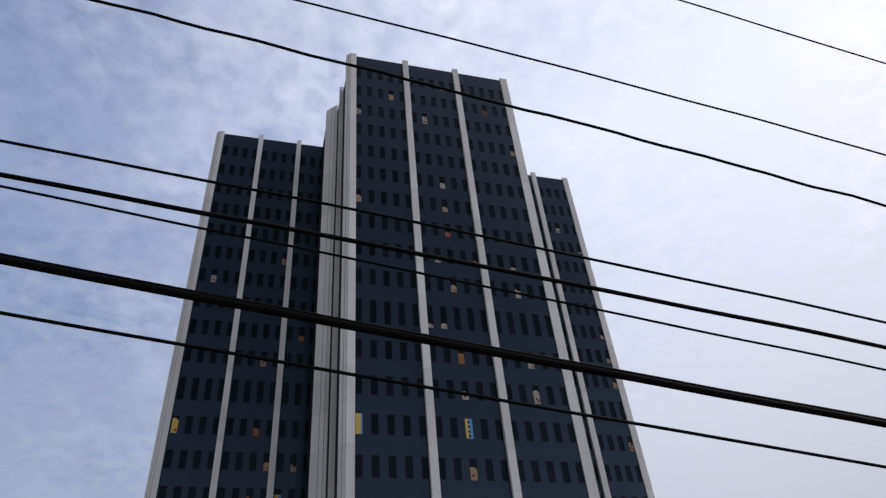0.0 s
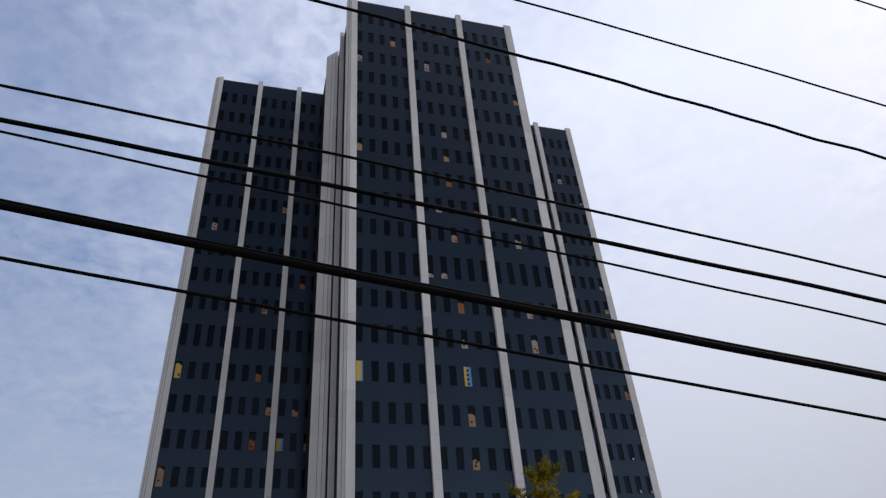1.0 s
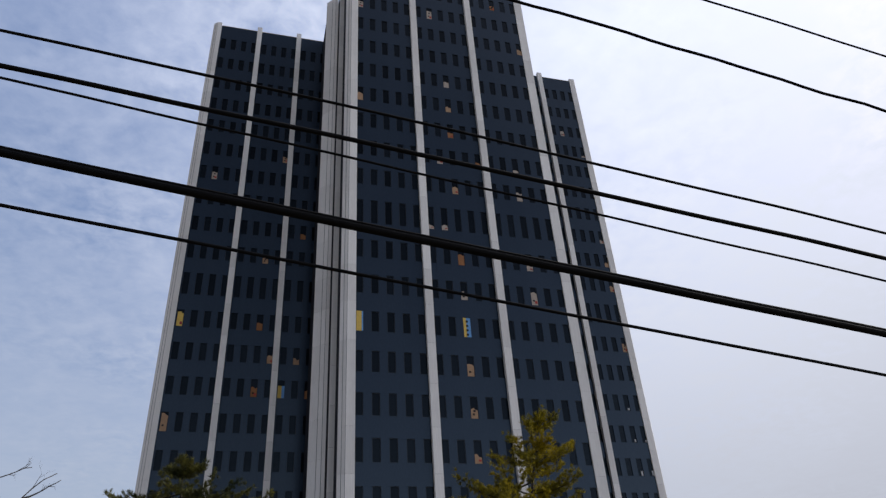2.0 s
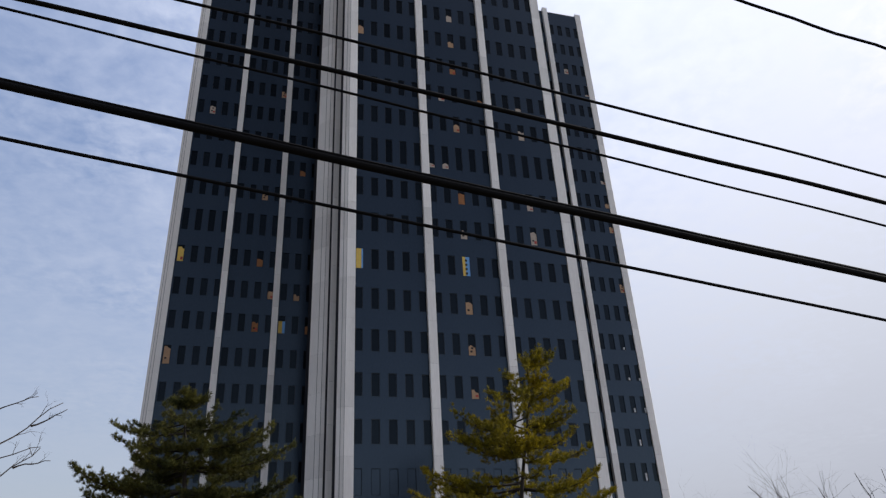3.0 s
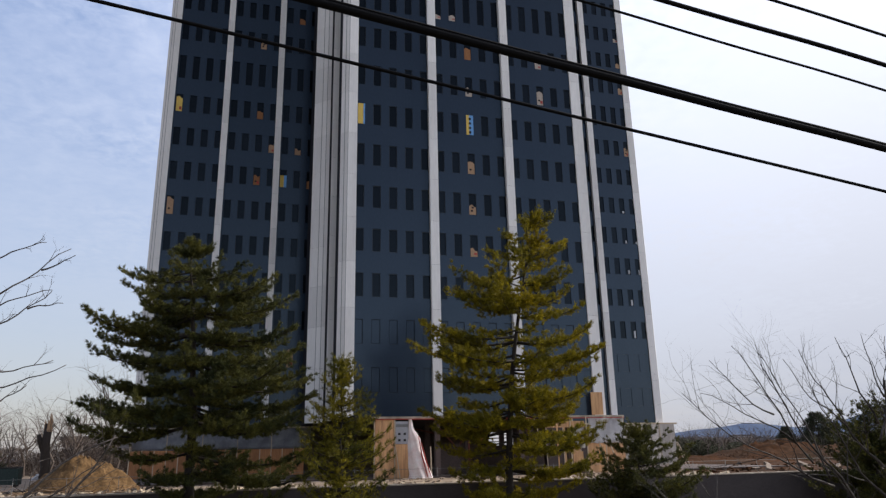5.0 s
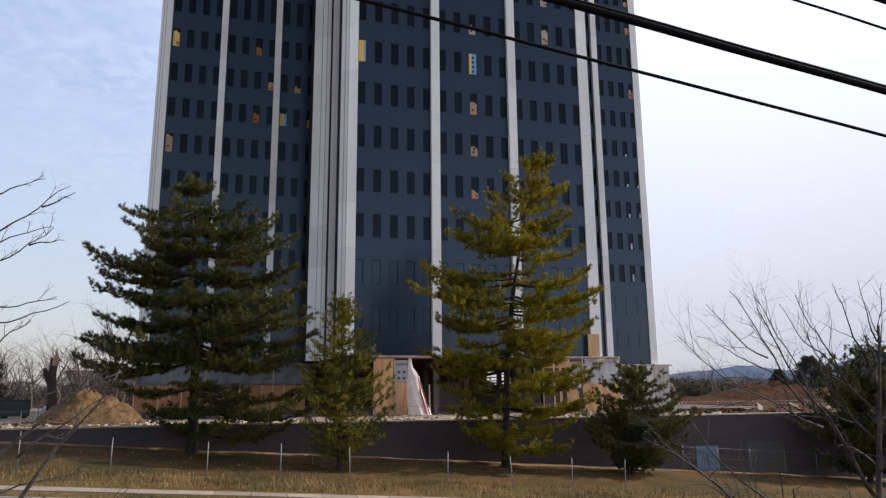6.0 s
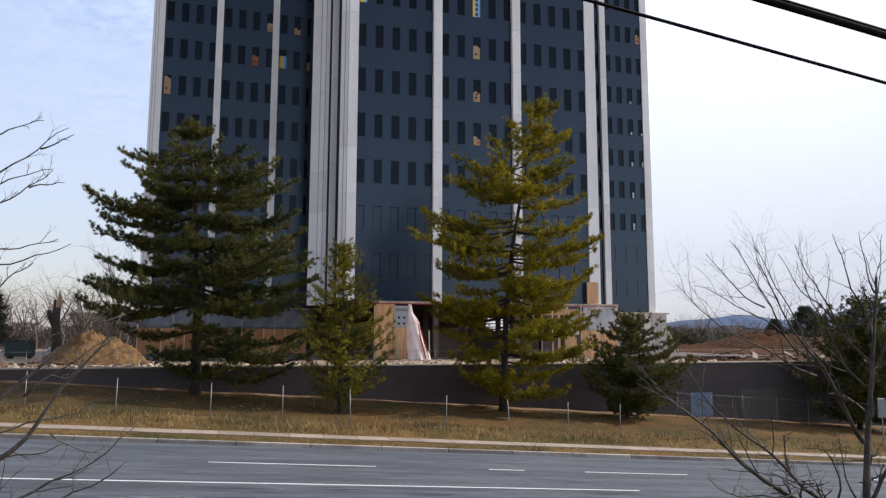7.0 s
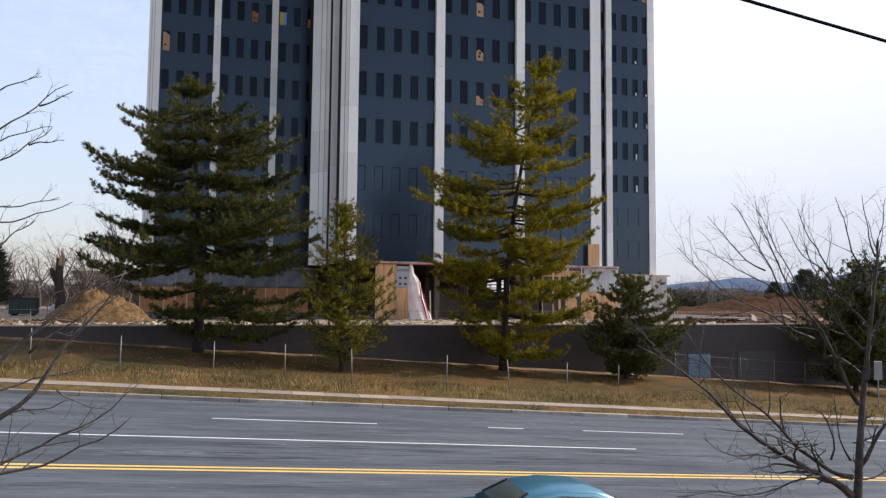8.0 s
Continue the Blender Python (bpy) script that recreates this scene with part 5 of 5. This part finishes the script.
def far_pine(x, y, h, r, seed):
    rng = np.random.default_rng(seed)
    t = thing("far_pine", "dark evergreen tree beyond the yard", "tree", (x, y, YARD), "evergreens beyond the yard")
    bm = bmesh.new()
    tube(bm, [(0, 0, -0.2), (0, 0, h * 0.95)], [h * 0.02, 0.03], 6)
    part("trunk", bm, M["bark"], t)
    n = 1500
    z = rng.uniform(0.12, 1.0, n)
    a = rng.uniform(0, 6.28, n)
    lobes = 1 + 0.25 * np.sin(a * 3 + z * 9) + 0.15 * np.sin(z * 40)
    q = r * (1.05 - z) ** 0.6 * rng.uniform(0.2, 1, n) ** 0.5 * lobes
    c = np.stack([q * np.cos(a), q * np.sin(a), z * h], 1)
    hd = np.stack([np.cos(a) * 0.6, np.sin(a) * 0.6, np.full(n, 0.5)], 1)
    part("crown", triangles("crown", needles(c, hd, 7, h * 0.075, h * 0.014, rng)), M["bush_far"], t)


far_pine(154, 165, 10.5, 6.0, 1)
far_pine(164, 170, 8.0, 4.0, 2)
far_pine(146, 168, 7.0, 3.6, 4)
far_pine(-31.8, 104, 8.6, 3.4, 3)


def build_hills():
    for k, (y, crest, name) in enumerate(((2100, ((1000, 20), (1407, 55), (1680, 82), (1895, 66), (2096, 93), (2307, 135), (2900, 160), (3600, 120)), "far_hill"),
                                          (2700, ((-3800, 5), (-2600, 18), (-1500, 24), (-600, 12), (300, 10), (1200, 34), (2200, 50), (3400, 70)), "far_hill"))):
        bm = bmesh.new()
        xs = [crest[0][0] + (crest[-1][0] - crest[0][0]) * i / 160 for i in range(161)]
        prev = None
        for x in xs:
            z = float(np.interp(x, [c[0] for c in crest], [c[1] for c in crest])) + 4 * noise.noise(Vector((x * 0.01, k, 0))) + 1.5 * noise.noise(Vector((x * 0.05, k, 4)))
            row = [bm.verts.new((x, y - 260, 2)), bm.verts.new((x, y - 120, z * 0.6)), bm.verts.new((x, y, z)), bm.verts.new((x, y + 200, 0))]
            if prev:
                for j in range(3):
                    bm.faces.new((prev[j], row[j], row[j + 1], prev[j + 1])).smooth = True
            prev = row
        tagged(part(name, bm, M["hill"]), "long wooded ridge on the horizon, tinted blue for haze", "hill", kind="structure")


build_hills()


def heap(name, label, x, y, rx, ry, h, mat, seed, category="dirt pile", flat=1.1):
    bm = bmesh.new()
    n, m = 72, 26
    c = bm.verts.new((0, 0, h))
    rings = []
    for j in range(1, m + 1):
        f = j / m
        row = []
        for i in range(n):
            a = 2 * math.pi * i / n
            k = 1 + 0.22 * noise.noise(Vector((math.cos(a) * 1.3, math.sin(a) * 1.3, seed)))
            px, py = rx * f * k * math.cos(a), ry * f * k * math.sin(a)
            z = h * (1 - f ** flat) * (1 + 0.25 * noise.noise(Vector((px * 0.6, py * 0.6, seed)))) + (0.30 * noise.noise(Vector((px * 1.9, py * 1.9, seed + 3))) + 0.22 * noise.noise(Vector((px * 4.3, py * 4.3, seed + 5)))) * h ** 0.5 * (1.05 - f) - (0.15 if j == m else 0)
            row.append(bm.verts.new((px, py, z)))
        rings.append(row)
    for i in range(n):
        bm.faces.new((c, rings[0][i], rings[0][(i + 1) % n]))
    for r0, r1 in zip(rings, rings[1:]):
        for i in range(n):
            bm.faces.new((r0[i], r1[i], r1[(i + 1) % n], r0[(i + 1) % n]))
    ob = smooth(part(name, bm, M[mat]))
    ob.location = (x, y, YARD)
    return tagged(ob, label, category)


heap("dirt_mound", "steep pile of ochre dirt on the yard", -10.1, 56.3, 3.7, 3.0, 2.25, "dirt", 2, flat=1.55)
brush("mound_brush", "dry brown brush on the dirt mounds", [(66 + 6 * k, 88 + 3 * math.sin(k), 5, 1.6 + 0.6 * math.sin(k * 2.3)) for k in range(8)], "brush_red", 12, 900, 0.06, 0.6)
heap("dirt_mound", "long low mound of brown dirt", 82, 97, 19, 9, 3.0, "dirt_red", 5)
heap("dirt_mound", "low flat mound of brown dirt", 62, 90, 14, 8, 1.0, "dirt_red", 7)
heap("dirt_mound", "low flat mound of brown dirt", 100, 100, 16, 9, 2.6, "dirt_red", 8)


def rubble(name, label, x0, x1, y0, y1, count, size, mat, seed):
    bm = bmesh.new()
    rng = random.Random(seed)
    for k in range(count):
        x, y, s = rng.uniform(x0, x1), rng.uniform(y0, y1), size * rng.uniform(0.3, 1.0)
        m = Matrix.Translation((x, y, YARD + s * 0.12)) @ Euler((rng.gauss(0, 0.3), rng.gauss(0, 0.3), rng.uniform(0, 3))).to_matrix().to_4x4()
        box(bm, -s, s, -s * 0.35, s * 0.35, -s * 0.25, s * 0.25, 0, m)
    ob = part(name, bm, M[mat])
    return tagged(ob, label, "rubble", kind="stuff")


rubble("rubble", "scattered pale broken boards and concrete", -22, -4, 53, 60, 110, 0.35, "walkway", 1)
rubble("rubble", "scattered pale debris along the yard's edge", 8, 38, 54, 62, 160, 0.28, "gravel", 2)
rubble("rubble", "scattered brown debris and brush", 36, 70, 54, 75, 150, 0.4, "dirt_red", 3)
rubble("rubble", "scattered pale boards on the yard", 40, 60, 58, 80, 26, 0.7, "walkway", 4)
rubble("rubble", "dark splintered logs and branches", -17, -5, 53.2, 55.5, 45, 0.5, "bark", 5)
rubble("rubble", "pale split branches and bits of timber", -18, -4, 52.4, 55.5, 120, 0.32, "lumber", 9)
rubble("rubble", "pale crumbled concrete and splinters along the wall's top", -24, 46, 50.45, 52.0, 420, 0.20, "walkway", 21)
rubble("rubble", "bleached timber offcuts along the wall's top", -20, 40, 50.5, 53.5, 110, 0.42, "lumber", 22)
rubble("rubble", "pale snow-white sheets far across the yard", -60, -14, 95, 108, 70, 0.8, "far_white", 6)

def felled_branches(label, x0, x1, y0, y1, count, seed, mat):
    """Cut limbs and twigs heaped on the ground."""
    rng = random.Random(seed)
    bm = bmesh.new()
    for k in range(count):
        x, y = rng.uniform(x0, x1), rng.uniform(y0, y1)
        spread(bm, (x, y, YARD + rng.uniform(0.03, 0.30)), (rng.gauss(0, 1), rng.gauss(0, 0.4), rng.gauss(0.0, 0.10)), rng.uniform(0.5, 1.3), rng.uniform(0.02, 0.05), 1, rng, 0.16, 4)
    tagged(part("felled_branches", bm, M[mat]), label, "branches", kind="stuff")


felled_branches("heap of pale split branches before the dirt pile", -16.5, -7.0, 51.8, 53.6, 46, 3, "splinter")
felled_branches("heap of dark cut branches beside the dirt pile", -18.0, -9.0, 52.2, 54.5, 40, 4, "bark")

sb = bmesh.new()
tube(sb, [(0, 0, -0.2), (0.05, 0, 1.6), (-0.15, 0, 3.2), (-0.12, 0.05, 4.9)], [0.42, 0.35, 0.31, 0.25], 10)
tube(sb, [(-0.1, 0, 2.6), (-0.55, 0, 3.6), (-0.7, 0, 4.1)], [0.25, 0.2, 0.14], 8)
stump = thing("broken_trunk", "tall dark broken tree trunk with a splintered top", "tree trunk", (-13.8, 62, YARD))
smooth(part("trunk", sb, M["bark"], stump))
sp = bmesh.new()
rs = random.Random(4)
for k in range(9):
    a = rs.uniform(0, 6.28)
    tube(sp, [(-0.12 + 0.2 * math.cos(a), 0.05 + 0.2 * math.sin(a), 4.3), (-0.12 + 0.26 * math.cos(a), 0.05 + 0.26 * math.sin(a), 4.9 + rs.uniform(0.1, 0.9))], [0.11, 0.02], 4)
part("splinters", sp, M["splinter"], stump, "pale raw splinters")


def build_dumpster():
    t = thing("dumpster", "dark green steel dumpster with a ribbed front", "dumpster", (-19.7, 75, YARD + 0.02))
    b = boxed(-1.1, 1.1, -0.7, 0.7, 0.15, 1.55, 0.03)
    part("body", b, M["dumpster"], t)
    for x in (-0.9, -0.3, 0.3, 0.9):
        part("rib", boxed(x - 0.05, x + 0.05, -0.76, -0.70, 0.2, 1.5), M["dumpster"], t)
    part("lid", boxed(-1.13, 1.13, -0.75, 0.73, 1.57, 1.66, 0.02), M["rubber"], t)
    for x in (-0.8, 0.8):
        part("skid", boxed(x - 0.1, x + 0.1, -0.7, 0.7, 0.0, 0.15), M["rubber"], t)


build_dumpster()

hall = thing("low_building", "long low pale building with a dark flat roof", "building", (-20, 142, YARD))
part("wall", boxed(-9, 12, 0, 12, 0, 5.6), M["far_white"], hall)
part("roof", boxed(-9.6, 12.6, -0.8, 12.6, 5.6, 6.3, 0.05), M["far_roof"], hall)
for k in range(6):
    part("window", boxed(-7.5 + 3.1 * k, -5.8 + 3.1 * k, -0.06, -0.01, 2.4, 4.2), M["glass_far"], hall)
far_hall = thing("low_building", "small pale building far off below the ridge", "building", (905, 1150, 2))
part("wall", boxed(-22, 22, 0, 12, 0, 22), M["far_white"], far_hall)
part("roof", boxed(-24, 24, -1, 13, 22, 24, 0.2), M["far_roof"], far_hall)

# ---------------------------------------------------------------- fences, rail, sign
def pipe_fence(name, label, xs, y, height, base, rails, r=0.03, wobble=0.03):
    rng = random.Random(int(y * 10))
    t = thing(name, label, "fence", (xs[0], y, base(xs[0])))
    o = Vector((xs[0], y, base(xs[0])))
    tops = []
    for x in xs:
        b = bmesh.new()
        top = Vector((x + rng.gauss(0, wobble), y, base(x) + height * rng.uniform(0.97, 1.03)))
        tube(b, [Vector((x, y, base(x) - 0.15)) - o, top - o], [r, r], 6)
        tube(b, [top - o, top - o + Vector((0, 0, 0.04))], [r * 1.3, r * 0.6], 6)
        smooth(part("post", b, M["steel"], t))
        tops.append(top)
    for z, rr in rails:
        b = bmesh.new()
        tube(b, [Vector((p.x, y, base(x) + z)) - o for p, x in zip(tops, xs)], [rr] * len(xs), 5)
        part("rail" if rr > 0.01 else "wire", b, M["steel"], t)


pipe_fence("post_fence", "line of bare galvanised fence posts in dry grass", [-16.5, -12.9, -9.12, -5.38, -1.22, 2.15, 5.49, 10.47, 14.03, 17.38, 20.55], 36.0, 1.74, lambda x: 0.36 + fall(x), [], 0.022, 0.05)
pipe_fence("pipe_rail", "thin grey pipe railing along the yard's edge", [-22 + 3 * k for k in range(27)], 51.0, 1.1, lambda x: YARD, [(1.06, 0.010), (0.55, 0.005)], 0.016, 0.02)
pipe_fence("wire_fence", "sagging wire fence before the dark wall", [32 + 3.0 * k for k in range(9)], 47.5, 1.9, lambda x: 0.66 + fall(x), [(1.85, 0.007), (1.1, 0.004), (0.5, 0.004)], 0.022, 0.05)
sign = thing("road_sign", "grey back of a square metal sign on a post", "sign", (39.0, 36.0, -2.5))
part("plate", boxed(-0.33, 0.33, -0.02, 0.0, 1.9, 3.1, 0.01), M["sign"], sign)
part("post", boxed(-0.03, 0.03, 0.002, 0.05, -0.1, 3.0), M["steel"], sign)

# ---------------------------------------------------------------- overhead cables: (height, slope, curve, radius, waviness)
CABLES = (("thick black telephone cable lashed to its carrier wire", 7.262, -0.1304, 0.00075, 0.030, 0.004, True), ("thin black overhead wire across the view", 6.883, -0.1284, 0.0001, 0.012, 0.003, False),
          ("black overhead cable of middle thickness", 8.027, -0.1116, -0.0019, 0.019, 0.003, False), ("thin black overhead wire across the view", 7.867, -0.1375, -0.0003, 0.010, 0.003, False),
          ("thin black overhead wire across the view", 8.358, -0.1136, -0.0027, 0.012, 0.003, False), ("black overhead wire with a wavy sheath", 10.302, -0.1437, -0.0032, 0.015, 0.034, False),
          ("thin black overhead wire across the view", 11.196, -0.1144, -0.0048, 0.011, 0.004, False), ("thin black overhead wire across the view", 13.976, -0.1978, 0.0, 0.011, 0.003, False))
CABLE_Y = 4.0
for label, h, s, c, r, wave, twin in CABLES:
    bm = bmesh.new()
    pts = []
    for k in range(150):
        x = -14 + 0.24 * k
        q = max(-4.0, min(10.0, x))
        z = h + s * q + c * q * q + (s + 2 * c * q) * (x - q)
        pts.append((x, CABLE_Y + 0.01 * noise.noise(Vector((x * 0.8, h, 0))), z + wave * noise.noise(Vector((x * (1.9 if wave > 0.01 else 0.9), h, 5)))))
    tube(bm, pts, [r] * len(pts), 7)
    cable = smooth(tagged(part("overhead_cable", bm, M["cable"]), label, "cable", "overhead cables"))
    if twin:
        bm = bmesh.new()
        tube(bm, [(x, y - 0.012, z + r * 1.1) for x, y, z in pts], [r * 0.35] * len(pts), 6)
        part("carrier_wire", bm, M["cable"], cable)

# ---------------------------------------------------------------- car
def build_car():
    t = thing("car", "teal-blue saloon car on the near lane", "car", (5.90, 12.15, fall(5.90)))
    t.rotation_euler = (0, math.atan(FALL), 0)
    # side outline of the body, nose towards +x
    lower = [(-2.25, 0.35), (-2.3, 0.62), (-2.2, 0.92), (-1.55, 0.98), (0.95, 0.95), (1.9, 0.82), (2.28, 0.6), (2.25, 0.32)]
    cabin = [(-1.75, 0.97), (-1.1, 1.36), (-0.55, 1.44), (0.15, 1.42), (0.45, 1.34), (1.25, 0.94)]

    def loft(outline, w0, w1, z0, z1):
        bm = bmesh.new()
        rows = []
        for side, inset in ((-1, 0.10), (-1, 0.0), (1, 0.0), (1, 0.10)):
            row = []
            for x, z in outline:
                f = (z - z0) / (z1 - z0)
                w = (w0 + (w1 - w0) * f) - inset * 0.5
                row.append(bm.verts.new((x * (1 - inset * 0.12), side * w, z + (inset * 0.25 if inset and f > 0.6 else 0))))
            rows.append(row)
        a, b, c, d = rows
        n = len(outline)
        for p, q in ((b, c),):
            for i in range(n - 1):
                bm.faces.new((p[i], p[i + 1], q[i + 1], q[i]))
            bm.faces.new((p[n - 1], p[0], q[0], q[n - 1]))
        bm.faces.new(b[::-1])
        bm.faces.new(c)
        bmesh.ops.delete(bm, geom=a + d, context="VERTS")
        bmesh.ops.recalc_face_normals(bm, faces=bm.faces)
        bmesh.ops.bevel(bm, geom=[e for e in bm.edges if e.is_manifold and e.calc_face_angle() > 0.6], offset=0.09, segments=3, affect="EDGES")
        return bm

    smooth(part("body", loft(lower, 0.90, 0.86, 0.3, 1.0), M["car"], t))
    smooth(part("cabin", loft(cabin, 0.82, 0.62, 0.97, 1.44), M["car"], t))
    for s in (-1, 1):
        bm = bmesh.new()
        v = [bm.verts.new((x, s * (0.835 - 0.2 * (z - 0.97) / 0.47), z)) for x, z in ((-1.35, 1.0), (1.0, 1.0), (0.42, 1.28), (0.1, 1.34), (-0.55, 1.36), (-0.98, 1.28))]
        bm.faces.new(v if s < 0 else v[::-1])
        bmesh.ops.solidify(bm, geom=bm.faces[:], thickness=0.012)
        part("side_window", bm, M["car_glass"], t)
        part("mirror", boxed(0.85, 1.05, s * 0.9 - 0.08, s * 0.9 + 0.08, 0.95, 1.1, 0.03), M["car"], t)
        part("headlight", boxed(1.95, 2.26, s * 0.66 - 0.16, s * 0.66 + 0.16, 0.6, 0.74, 0.03), M["lamp"], t)
        part("tail_light", boxed(-2.31, -2.2, s * 0.66 - 0.16, s * 0.66 + 0.16, 0.66, 0.84, 0.02), M["red"], t)
        for x in (-1.4, 1.4):
            w = bmesh.new()
            bmesh.ops.create_cone(w, cap_ends=True, segments=24, radius1=0.32, radius2=0.32, depth=0.2, matrix=Matrix.Translation((x, s * 0.8, 0.32)) @ Matrix.Rotation(math.pi / 2, 4, "X"))
            wheel = part("wheel", w, M["rubber"], t)
            w = bmesh.new()
            bmesh.ops.create_cone(w, cap_ends=True, segments=16, radius1=0.2, radius2=0.18, depth=0.22, matrix=Matrix.Translation((x, s * 0.81, 0.32)) @ Matrix.Rotation(math.pi / 2, 4, "X"))
            part("rim", w, M["rim"], wheel)
    for pts in (((0.55, 1.32), (1.2, 0.99)), ((-1.12, 1.345), (-1.56, 1.10))):
        bm = bmesh.new()
        (x0, z0), (x1, z1) = pts
        off = 0.006 if x1 > 0 else -0.006
        v = [bm.verts.new(p) for p in ((x0 + off, -0.47, z0 + 0.008), (x0 + off, 0.47, z0 + 0.008), (x1 + off, 0.57, z1 + 0.008), (x1 + off, -0.57, z1 + 0.008))]
        bm.faces.new(v)
        bmesh.ops.solidify(bm, geom=bm.faces[:], thickness=0.012)
        pane = part("windscreen" if x1 > 0 else "rear_window", bm, M["car_glass"], t)
        for s in (-1, 1) if x1 < 0 else ():
            b2 = bmesh.new()
            tube(b2, [(x0 + off, s * 0.49, z0 + 0.012), (x1 + off, s * 0.59, z1 + 0.012)], [0.025, 0.025], 5)
            part("window_trim", b2, M["rubber"], pane)


build_car()

# ---------------------------------------------------------------- dry grass
def grass(name, label, x0, x1, y0, y1, count, tall, seed, wide):
    rng = np.random.default_rng(seed)
    x, y = rng.uniform(x0, x1, count), rng.uniform(y0, y1, count)
    clump = np.sin(x * 1.7 + np.sin(y * 2.1) * 2) * np.sin(y * 2.3 + np.sin(x * 0.9) * 2)
    keep = rng.uniform(-1, 1, count) < clump + 0.25 + 0.5 * np.sin(x * 0.37 + 1.3 * np.sin(y * 0.8))
    x, y = x[keep], y[keep]
    n = len(x)
    z = np.array([ground_z(a, b) for a, b in zip(x, y)])
    c = np.stack([x, y, z - 0.01], 1)
    d = np.stack([rng.normal(size=n) * 0.4, rng.normal(size=n) * 0.4, np.ones(n)], 1)
    ln = tall * rng.uniform(0.35, 1.15, n)[:, None]
    s = np.stack([rng.normal(size=n), rng.normal(size=n) * 0.4, np.zeros(n)], 1)
    s /= np.linalg.norm(s, axis=1, keepdims=True)
    s *= wide
    ob = part(name, triangles(name, np.stack([c - s, c + s, c + d * ln], 1)), M["straw"])
    tagged(ob, label, "grass", kind="stuff")


grass("dry_grass", "tall straw-coloured dead grass along the fence", -24, 58, 33.3, 37.6, 19000, 0.30, 1, 0.022)
grass("dry_grass", "short dry grass on the shaded bank", -24, 58, 37.2, 48.4, 9000, 0.11, 2, 0.022)
grass("dry_grass", "short dry grass on the verge", -24, 58, 30.85, 31.85, 12000, 0.09, 3, 0.018)


def road_cracks():
    """Fine dark tar lines and worn streaks that run along the lanes."""
    rng = np.random.default_rng(8)
    n = 520
    lane = rng.choice([20.3, 21.2, 21.9, 22.4, 24.6, 25.6, 17.5, 15.5, 28.5], n, p=[.18, .2, .16, .1, .08, .08, .08, .07, .05])
    x, y = rng.uniform(-22, 40, n), lane + rng.normal(size=n) * 0.28
    ln, wd = rng.uniform(0.2, 1.6, n) ** 1.3, rng.uniform(0.012, 0.035, n)
    tri = []
    for a, b, l, w in zip(x, y, ln, wd):
        p = [(a - l, b), (a, b - w), (a + l, b + rng.normal() * 0.03), (a, b + w)]
        q = [(u, v, fall(u) + 0.003) for u, v in p]
        tri += [[q[0], q[1], q[2]], [q[0], q[2], q[3]]]
    tagged(part("road_cracks", triangles("road_cracks", np.array(tri)), M["tar"]), "fine dark tar cracks in the asphalt", "crack", kind="stuff")


road_cracks()


def road_scuffs():
    """Pale worn streaks where a lane has been scraped, and scattered grit."""
    rng = np.random.default_rng(18)
    tri = []
    for k in range(230):
        worn = k < 80
        a, b = (rng.normal(-1.7, 0.75), rng.normal(20.75, 0.10)) if worn else (rng.uniform(-20, 34), rng.choice([17.6, 20.4, 21.4, 24.4, 28.3]) + rng.normal() * 0.35)
        l, w = rng.uniform(0.15, 0.55) * (1 if worn else 0.5), rng.uniform(0.008, 0.022)
        q = [(u, v, fall(u) + 0.0035) for u, v in ((a - l, b), (a, b - w), (a + l, b + rng.normal() * 0.02), (a, b + w))]
        tri += [[q[0], q[1], q[2]], [q[0], q[2], q[3]]]
    tagged(part("road_scuffs", triangles("road_scuffs", np.array(tri)), M["scuff"]), "pale scraped streaks on the worn asphalt", "road wear", kind="stuff")


road_scuffs()


def twig_tangle(x, y, z, seed):
    """A tangle of dead twigs lying against the kerb."""
    rng = random.Random(seed)
    bm = bmesh.new()
    for k in range(16):
        spread(bm, (rng.gauss(0, 0.22), rng.gauss(0, 0.08), 0.0), (rng.gauss(0, 1), rng.gauss(0, 0.4), rng.uniform(0.1, 0.7)), rng.uniform(0.25, 0.55), 0.012, 1, rng, 0.3, 3)
    ob = part("twig_tangle", bm, M["bark"])
    ob.location = (x, y, z)
    tagged(ob, "tangle of dead brown twigs lying by the kerb", "twigs", kind="stuff")


twig_tangle(13.3, 31.0, ground_z(13.3, 31.0) + 0.01, 6)
